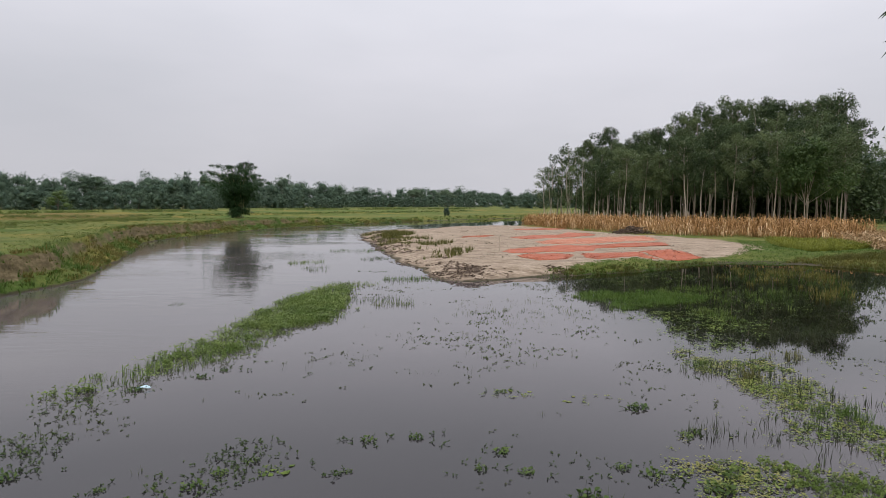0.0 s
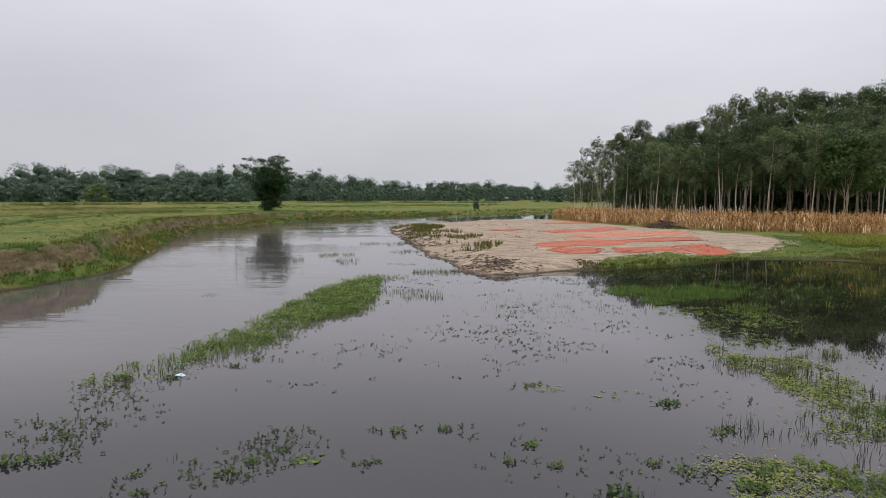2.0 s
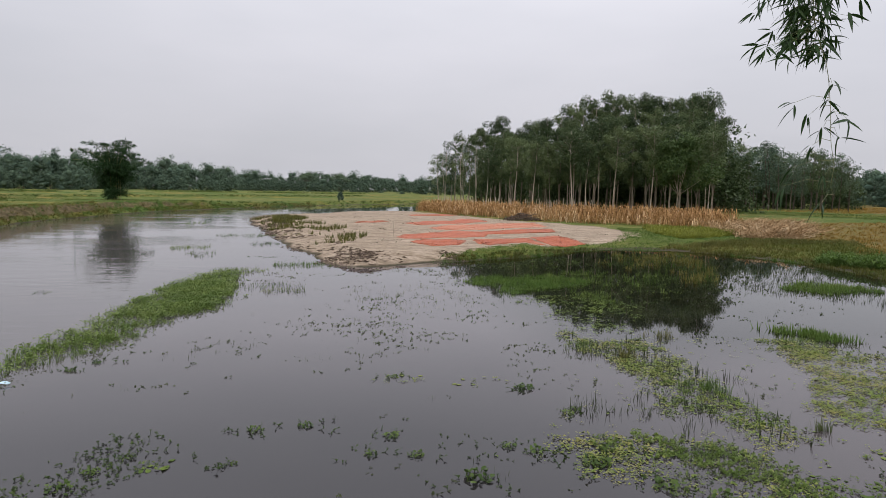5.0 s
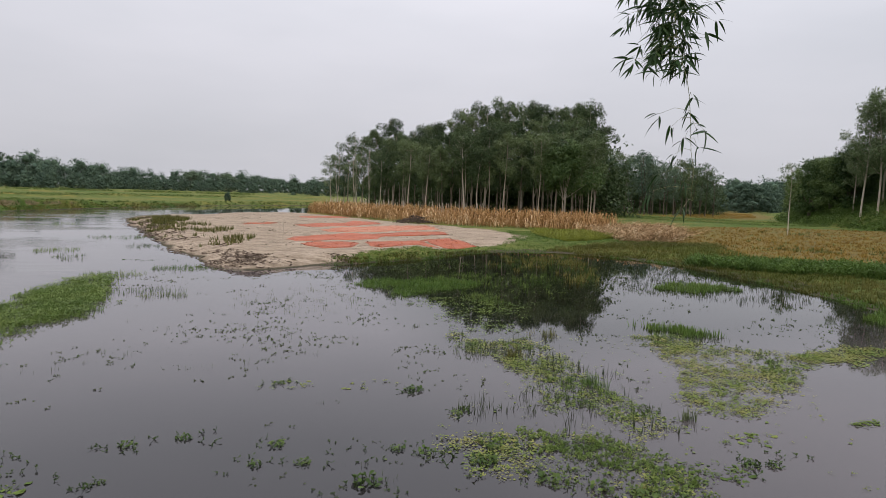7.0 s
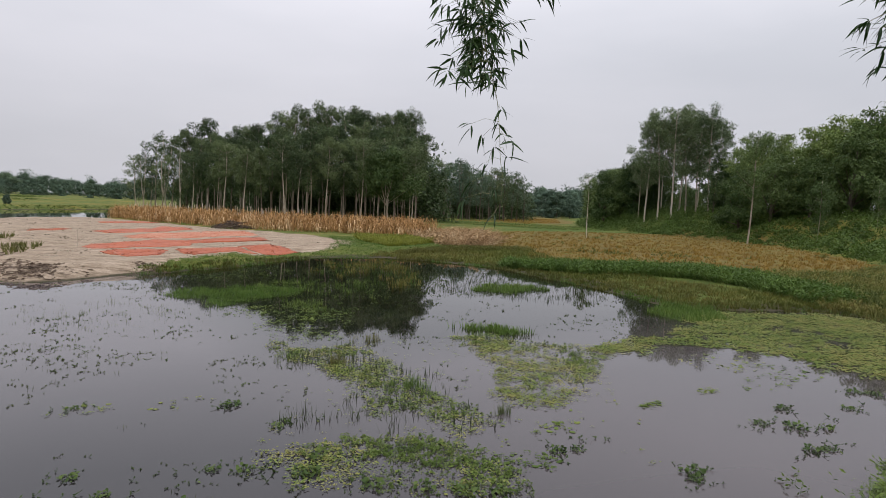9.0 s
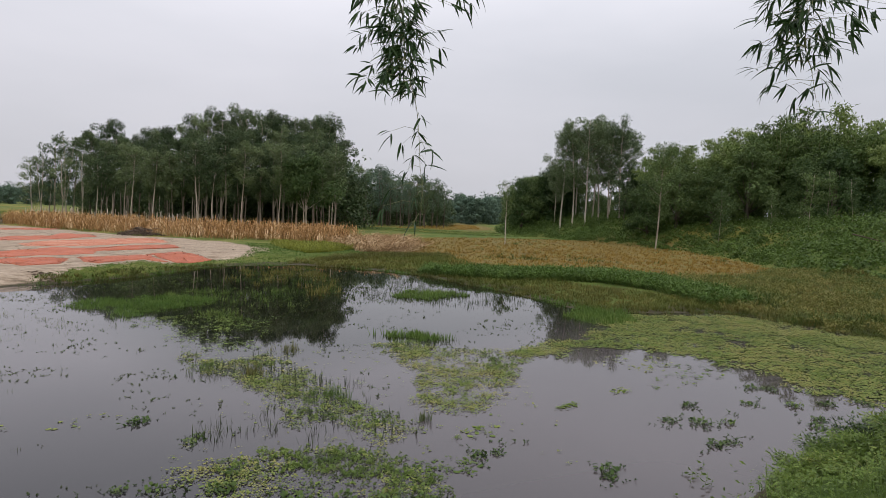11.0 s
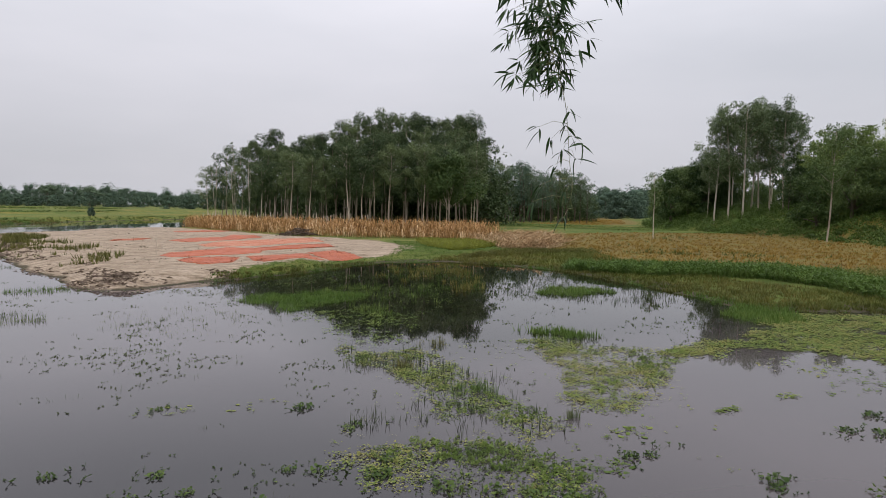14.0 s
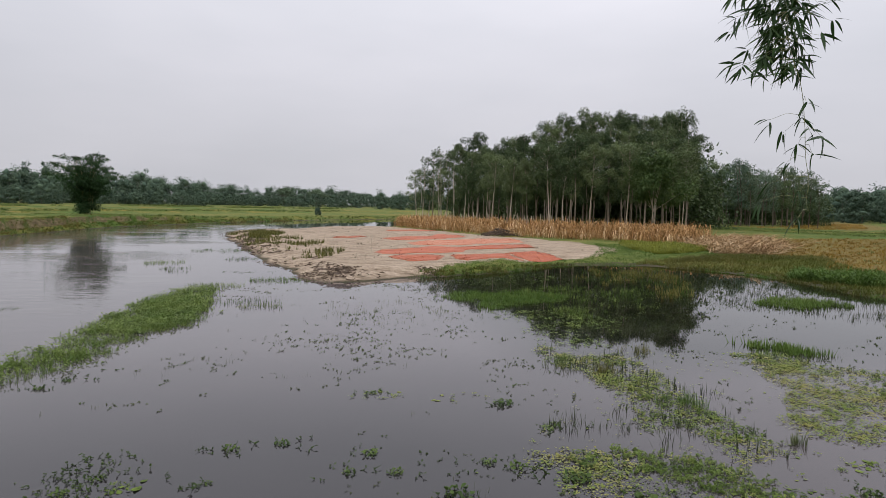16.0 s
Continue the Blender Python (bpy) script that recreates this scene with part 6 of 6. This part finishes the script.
# single reed clumps standing out of the floating mats
for i, (x, y, r, n, mat, lab) in enumerate(((7.27, 8.4, 0.14, 14, REED, "upright dark-green reed clump rising from the floating mat"), (6.15, 12.9, 0.35, 24, OLIVEGRASS, "olive-brown sedge clump in the floating mat"), (6.6, 10.5, 0.45, 36, GRASS, "bright green grass clump in the floating mat"), (5.6, 13.6, 0.5, 22, REED, "loose green reed clump at the edge of the mat"), (8.0, 14.6, 0.5, 24, OLIVEGRASS, "olive sedge clump standing before the dark pond"), (11.0, 14.0, 0.4, 14, GRASS, "bright green grass clump on the floating mat"))):
    grow("reed_clump", lab, "reeds", [tuft(700 + i * 3 + k, 7, 0.34, 0.06, 0.006, 0.5, True) for k in range(3)], np.array([x, y]) + g.normal(0, r * 0.5, (n, 2)), mat, g, 0.4, 0.95, 0.03, True)
# dark sprigs over the open water, thicker in drifts
n = 13000
q = np.stack([g.uniform(-9, 22, n), g.uniform(7, 34, n)], 1)
v = 0.7 * wave(q[:, 0], q[:, 1], 0.5, 2) + 0.6 * wave(q[:, 0], q[:, 1], 1.7, 6) + g.normal(0, 0.25, n)
west_line = np.interp(q[:, 1], [7, 12, 20, 28, 34], [-7, -6.2, -5, -4.4, -5])
q = WET(q[(v > 0.40) & (q[:, 0] > west_line) & ~((q[:, 0] > 8) & (q[:, 1] < 11.5))])
grow("water_sprigs", "dark leafy sprigs of water weed dotting the still water", "water weed", sprigs, q[: len(q) // 2], SPRIG, g, 0.5, 1.15, 0.0, True, "stems", 0.3)
grow("water_sprigs", "light green sprigs of water weed dotting the still water", "water weed", sprigs, q[len(q) // 2 : len(q) * 3 // 4], REED, g, 0.5, 1.15, 0.0, True, "stems", 0.3)
grow("thin_reeds", "sparse thin reeds dotting the still water", "reeds", thinreeds, q[len(q) * 3 // 4 :], SPRIG, g, 0.2, 0.55, 0.03, True)
q = WET(scatter_in([(0.5, 23), (3.8, 24), (5, 20), (2.5, 18), (0.3, 20)], 260, g))
grow("thin_reeds", "drift of fine pale reeds in the still water", "reeds", thinreeds + sprigs[:2], q, REED, g, 0.25, 0.6, 0.03, True)
# the weed strip between river and backwater
STRIP = smooth_line([(-7.1, 10.9), (-7.1, 12.2), (-6.9, 13.5), (-6.5, 15.0), (-6.1, 17.4), (-5.9, 20.6), (-5.6, 25.6), (-4.6, 27.6), (-3.9, 27.0), (-3.4, 22.5), (-3.2, 20.0), (-3.9, 18.6), (-4.5, 16.8), (-4.7, 14.6), (-5.5, 13.2), (-6.0, 11.3), (-6.6, 10.6)], 3, True)
q = clumpy(STRIP, 270, g, 0.15, 85)
q = q[gap(STRIP, q[:, 0], q[:, 1]) > -0.15]
q = q[(g.uniform(0, 1, len(q)) < np.interp(q[:, 1], [11, 13, 16, 20], [0.10, 0.25, 0.6, 1.0])) & (gap(STRIP, q[:, 0], q[:, 1]) + 0.4 * wave(q[:, 0], q[:, 1], 3.0) + 0.3 * wave(q[:, 0], q[:, 1], 7.0) > 0.12)]
grow("weed_strip", "long strip of rooted green water grass in the river", "water grass", [tuft(280 + i, 9, 0.19, 0.12, 0.008, 0.7, True) for i in range(4)], q, GRASS, g, 0.5, 1.2, 0.03, True)
q = clumpy(STRIP, 240, g, 0.13, 60)
q = q[g.uniform(0, 1, len(q)) < np.interp(q[:, 1], [11, 13, 16, 22], [0.08, 0.2, 0.5, 0.75])]
grow("strip_herbs", "leafy green herbs woven through the strip of water grass", "water weed", [sprig(60 + i, 5, 0.10) for i in range(4)], q, SHRUB, g, 0.7, 1.5, 0.0, True, "stems", 0.3)
q = scatter_in(STRIP, 1200, g)
q = q[g.uniform(0, 1, len(q)) < np.interp(q[:, 1], [11, 13, 16, 20], [0.15, 0.3, 0.7, 1.0])]
grow("weed_strip_leaves", "broad floating leaves along the strip of water grass", "floating plants", litter, q, SHRUB, g, 0.8, 1.6, -0.09, True, "leaves", 0.3)
q = WET(np.concatenate([ragged(np.array([(-7.0, 10.6), (-6.9, 12.3), (-5.8, 12.4), (-5.4, 11.4), (-6.3, 10.4)]), 110, g, 1.2, -0.4, 3), ragged(np.array([(-7.0, 8.0), (-7.2, 9.8), (-5.6, 9.8), (-5.2, 8.2), (-5.9, 7.5)]), 150, g, 1.2, -0.4, 4), ragged(np.array([(-3.7, 7.4), (-3.6, 8.6), (-2.4, 9.8), (-1.9, 9.0), (-2.4, 7.8), (-3.0, 7.2)]), 200, g, 1.5, -0.3, 5)]))
grow("water_sprigs", "leafy sprigs of water weed in loose drifts", "water weed", [sprig(20 + i, 4, 0.08) for i in range(3)], q[::3], HYACINTH, g, 0.5, 1.1, 0.0, True, "stems", 0.2)
# islets of floating weed out in the river
for x, y, rx, ry, nn in ((-13.4, 64.5, 1.5, 3.0, 130), (-8.3, 38.9, 1.2, 1.3, 110), (-7.0, 35.6, 0.8, 0.7, 50), (-6.4, 48.5, 2.2, 1.5, 170), (-4.4, 41.5, 0.9, 1.2, 70), (-1.4, 30.0, 1.5, 0.9, 200), (-4.0, 28.2, 1.2, 0.9, 150), (-2.6, 23.6, 1.6, 0.7, 90), (-1.7, 22.4, 0.8, 0.5, 60), (-9.3, 22.4, 0.35, 0.25, 16), (-6.6, 34.0, 0.5, 0.3, 20)):
    r = np.sqrt(g.uniform(0, 1, nn))
    a = g.uniform(0, 6.28, nn)
    q = np.stack([x + rx * r * np.cos(a), y + ry * r * np.sin(a)], 1)
    grow("weed_islet", "small floating islet of green water weed", "floating plants", thinreeds[:2] + litter[:3], q, GRASS if nn > 100 else REED, g, 0.5, 1.0, 0.02, True, "weed")


# water hyacinths: each leaf a bladed stalk
def hyacinth_leaf():
    """A glossy cupped blade on a swollen stalk, leaning outwards along +x."""
    st = tube([(0, 0, -0.03), (0.015, 0, 0.015), (0.04, 0, 0.04)], [0.008, 0.011, 0.005], 5, False)
    a = np.linspace(0, 2 * np.pi, 10, endpoint=False)
    rim = np.stack([0.085 + 0.060 * np.cos(a), 0.058 * np.sin(a), 0.055 + 0.024 * np.cos(a) + 0.014 * np.sin(a) ** 2], 1)
    V = np.concatenate([[[0.085, 0, 0.048]], rim])
    return join([st, (V, np.array([(0, i + 1, (i + 1) % 10 + 1) for i in range(10)]))])


HLEAF = soup("leaf", *hyacinth_leaf(), HYACINTH, True)


def hyacinth(seed, n):
    g = np.random.default_rng(seed)
    ob = thing("water_hyacinth", "glossy green water hyacinth floating on still water", "water hyacinth", "water hyacinths")
    for i in range(n):
        lf = part("leaf", HLEAF, ob)
        r = 0.22 * math.sqrt(g.uniform(0, 1))
        a = g.uniform(0, 360)
        s = g.uniform(0.38, 0.72)
        lf.matrix_basis = pose(r * math.cos(i * 2.4), r * math.sin(i * 2.4), g.uniform(0.0, 0.03), 0, g.uniform(-40, 30), a) @ Matrix.Scale(s, 4)
    return ob


hyas = [hyacinth(i, n) for i, n in enumerate((28, 32, 22))]
HYACINTHS = [(3.36, 10.95, 1.3), (3.7, 9.6, 0.9), (3.9, 9.75, 0.8), (1.77, 7.5, 1.5), (2.4, 8.4, 0.9), (2.75, 8.2, 1.1), (0.82, 8.95, 1.0), (1.1, 8.25, 0.9), (0.5, 8.35, 0.8), (-1.24, 8.27, 0.5), (-6.7, 11.95, 1.5), (-5.8, 12.0, 1.2), (-6.0, 8.0, 1.5), (-5.6, 8.05, 1.2), (-5.9, 8.9, 1.0), (-3.1, 7.8, 1.1), (-2.9, 8.2, 0.9), (-2.6, 8.6, 0.9), (-1.1, 9.4, 0.9), (-0.4, 9.5, 0.9), (12.1, 6.2, 1.2), (10.9, 5.95, 1.0), (11.3, 5.5, 1.6), (11.7, 5.2, 1.2), (10.4, 4.8, 1.2), (10.65, 4.7, 0.9), (14.7, 6.1, 1.4), (14.9, 5.8, 1.2), (14.0, 4.95, 1.4), (14.7, 4.55, 1.5), (12.9, 4.15, 1.2), (13.4, 4.3, 1.1), (15.5, 4.2, 1.4), (7.95, 5.2, 1.4), (7.8, 5.05, 0.9), (6.9, 6.7, 1.1), (7.2, 6.6, 0.9), (4.9, 6.3, 1.4), (4.5, 6.6, 1.3), (4.0, 7.0, 1.3), (3.4, 7.7, 1.4), (3.7, 8.1, 1.1), (5.2, 6.0, 1.3), (-4.2, 7.7, 0.6), (-3.9, 7.2, 0.9), (13.3, 5.6, 1.0), (1.1, 11.9, 0.7), (-4.9, 12.9, 0.8), (-4.6, 13.4, 0.7)]
for i, (x, y, s) in enumerate(HYACINTHS):
    m = pose(x, y, 0, 0, 0, i * 53) @ Matrix.Diagonal((s * 0.55, s * 0.55, s * 0.55, 1))
    if hyas[i % 3].name not in USED:
        USED.add(hyas[i % 3].name)
        hyas[i % 3].matrix_basis = m
    else:
        copy_thing(hyas[i % 3], Matrix.Identity(4)).matrix_basis = m
q = np.concatenate([np.array([[x, y]]) + g.normal(0, 1, (4, 2)) * np.array([0.30, 0.16]) * s for x, y, s in HYACINTHS])
grow("water_sprigs", "upright dark leafy sprigs round the water hyacinths", "water weed", [sprig(70 + i, 3, 0.07) for i in range(4)], q, HYACINTH, g, 0.6, 1.2, 0.0, True, "stems", 0.2)
# small loose mats on the eastern water
for x, y, rx, ry, nn in ((10.07, 7.52, 0.28, 0.12, 30), (11.9, 7.6, 0.25, 0.15, 18), (14.6, 9.0, 1.2, 0.9, 60), (15.0, 7.6, 0.9, 0.8, 40), (13.6, 7.4, 1.0, 0.5, 22), (-2.1, 8.3, 0.3, 0.2, 12), (6.0, 6.6, 0.8, 0.35, 60), (7.6, 7.4, 0.5, 0.3, 24), (2.6, 11.4, 0.6, 0.3, 10), (1.2, 11.8, 0.5, 0.3, 16)):
    r = np.sqrt(g.uniform(0, 1, nn))
    a = g.uniform(0, 6.28, nn)
    grow("floating_patch", "small patch of floating leaves on open water", "floating plants", litter[:3] + pads[:2], np.stack([x + rx * r * np.cos(a), y + ry * r * np.sin(a)], 1), FLOATLEAF, g, 0.6, 1.2, 0.0, True, "leaves", 0.0)
# a scrap of pale plastic in the weed
lit = thing("plastic_scrap", "pale blue-white plastic scrap caught in floating weed", "litter", place=(-5.66, 12.05, 0.05))
k = np.linspace(-1, 1, 7)
Vp = np.array([(u * 0.12 + 0.02 * v, v * 0.035 * (1.1 - u * u), 0.015 * math.cos(3 * u) + 0.012 * v) for v in (-1, 0, 1) for u in k])
Tp = [t for v in range(2) for i in range(6) for t in ((v * 7 + i, v * 7 + i + 1, v * 7 + i + 8), (v * 7 + i, v * 7 + i + 8, v * 7 + i + 7))]
part("sheet", soup("sheet", Vp, Tp, LITTER, True), lit)

# ---- bamboo leaning out over the water, close by ----


def lance():
    """A long narrow bamboo leaf along +x, folded on its midrib and drooping to a fine tip."""
    V, T = [], []
    for i, (u, w) in enumerate(((0, 0.1), (0.12, 0.75), (0.35, 1.0), (0.65, 0.7), (0.87, 0.28), (1.0, 0.0))):
        z = -0.22 * u * u
        V += [(u, -w * 0.072, z + 0.02 * w), (u, 0, z), (u, w * 0.072, z + 0.02 * w)]
        if i:
            b, c = (i - 1) * 3, i * 3
            T += [(b, b + 1, c + 1), (b, c + 1, c), (b + 1, b + 2, c + 2), (b + 1, c + 2, c + 1)]
    return np.array(V), np.array(T)


LANCE = soup("leaf", *lance(), NEARBAMBOO, True)
DIST = 5.0


def spot(az, el, d=DIST):
    x, y = plan(az, d)
    return np.array([x, y, 3.5 + math.tan(radians(el)) * d])


def overhang(foot, sprays, stem, label, seed, swing=0.0, lift=0.0):
    """One leaning bamboo: a culm from the bank behind, a drooping stem, and sprays of leaves on fine twigs."""
    g = np.random.default_rng(seed)
    ob = thing("leaning_bamboo", label, "bamboo", "bamboo over the water", place=foot)
    f = np.array(foot)
    top = stem[0]
    k = np.linspace(0, 1, 12)[:, None]
    apex = np.array([f[0] * 0.55 + top[0] * 0.45, f[1] * 0.55 + top[1] * 0.45, 8.4])
    culm = (1 - k) ** 2 * f + 2 * k * (1 - k) * np.array([apex[0], apex[1], 11.2]) + k**2 * top
    part("culm", soup("culm", *tube(culm - f, 0.032 * (1 - 0.93 * k[:, 0]), 7), CULM, True), ob)
    line = smooth_line(np.array(stem), 5)
    part("hanging_stem", soup("hanging_stem", *tube(line - f, np.linspace(0.0028, 0.0011, len(line)), 5), CULM, True), ob)
    n, rest = 0, []
    lance_v, lance_t = lance()
    for az, el, cnt, droop in sprays:
        cnt = int(cnt)
        tip = spot(az + swing, el + lift, DIST + g.uniform(-0.25, 0.25))
        above = line[line[:, 2] > tip[2] + 0.02]
        src = above[np.argmin(np.linalg.norm(above - tip, axis=1))] if len(above) else line[0]
        mid = (src + tip) / 2 + np.array([0, 0, 0.03])
        part("twig", soup("twig", *tube(np.array([src, mid, tip]) - f, [0.0016, 0.0012, 0.0008], 4, False), CULM), ob)
        side = tip - src
        turn0 = math.degrees(math.atan2(side[1], side[0]))
        for i in range(cnt):
            yaw = turn0 + (i - (cnt - 1) / 2) * 50 + g.uniform(-25, 25)
            at = Matrix.Translation(tip - f + g.normal(0, 0.01, 3)) @ pose(0, 0, 0, g.uniform(-45, 45), droop - 12 + g.uniform(-48, 30), yaw) @ Matrix.Scale(g.uniform(0.095, 0.165), 4)
            if n < 300:
                part("leaf", LANCE, ob).matrix_basis = at
            else:
                a = np.array(at)
                rest.append((lance_v @ a[:3, :3].T + a[:3, 3], lance_t))
            n += 1
    if rest:
        tagged(part("leaf_mass", soup("leaf_mass", *join(rest), NEARBAMBOO, True), ob), kind="stuff")
    return ob


g = np.random.default_rng(61)
sprA = [(35.8 + g.normal(0, 1.35), 11.4 + 9.0 * i / 144 + g.normal(0, 0.5), 4, 50) for i in range(145)]
g.shuffle(sprA)
sprA = list(map(tuple, sprA)) + [(32.4, 18.4, 3, 60), (32.9, 18.0, 3, 60), (33.2, 18.6, 3, 55), (32.9, 12.0, 3, 55), (32.4, 14.3, 3, 45), (32.8, 15.4, 4, 45), (33.4, 11.6, 3, 55), (39.2, 15.8, 3, 45), (39.5, 14.4, 3, 60), (38.8, 13.5, 4, 50), (37.4, 11.4, 5, 65), (36.6, 11.8, 5, 70), (41.0, 18.4, 4, 55), (41.8, 18.0, 4, 60), (42.2, 18.6, 3, 60), (41.6, 17.6, 2, 60)]
sprA += [(38.0, 8.9, 4, 55), (37.8, 7.6, 4, 50), (35.6, 7.6, 4, 40), (36.6, 6.6, 3, 65), (38.4, 6.6, 4, 55), (39.2, 6.2, 4, 60), (37.6, 5.6, 5, 65), (38.6, 5.0, 3, 45), (37.0, 4.4, 3, 60), (35.8, 2.7, 2, 65), (38.0, 2.2, 2, 70), (35.2, 1.3, 3, 60), (37.9, 0.1, 3, 65)]
stemA = [spot(38.6, 24.0, 5.05), spot(38.3, 18.0), spot(38.6, 13.0), spot(39.6, 9.6), spot(40.0, 6.8), spot(40.2, 4.2), spot(40.5, 2.4), spot(40.4, 0.9), spot(40.6, 0.2)]
overhang((1.6, -3.2, 1.87), sprA, stemA, "bamboo leaning overhead with a drooping leafy tip", 5, 2.0, -0.5)
sprB = [(69.2 + g.normal(0, 1.5), 13.6 + 6.8 * i / 119 + g.normal(0, 0.5), 4, 50) for i in range(120)]
g.shuffle(sprB)
sprB = list(map(tuple, sprB)) + [(66.4, 14.4, 4, 45), (66.0, 16.0, 3, 40), (66.0, 12.6, 4, 40), (67.2, 12.6, 5, 50), (67.9, 13.2, 4, 55), (67.0, 11.3, 5, 60), (68.3, 11.2, 4, 55), (68.8, 10.2, 4, 60), (70.3, 12.2, 5, 50), (71.0, 12.6, 5, 50), (70.6, 11.4, 5, 55), (69.8, 11.0, 5, 60), (71.0, 11.2, 4, 60), (70.6, 9.4, 4, 60), (69.8, 13.4, 5, 45), (70.8, 14.2, 4, 30), (72.6, 16.3, 4, 50), (73.4, 16.0, 5, 50), (74.4, 16.2, 4, 45), (74.4, 15.2, 4, 60), (72.2, 15.8, 4, 60), (73.0, 17.6, 4, 50)]
stemB = [spot(70.4, 23.5, 5.05), spot(70.0, 17.5), spot(69.7, 14.0), spot(70.3, 11.5), spot(70.7, 9.5)]
overhang((5.2, -3.0, 1.87), sprB, stemB, "bamboo leaning overhead with a dense leafy tip", 6, 0.4, -0.5)
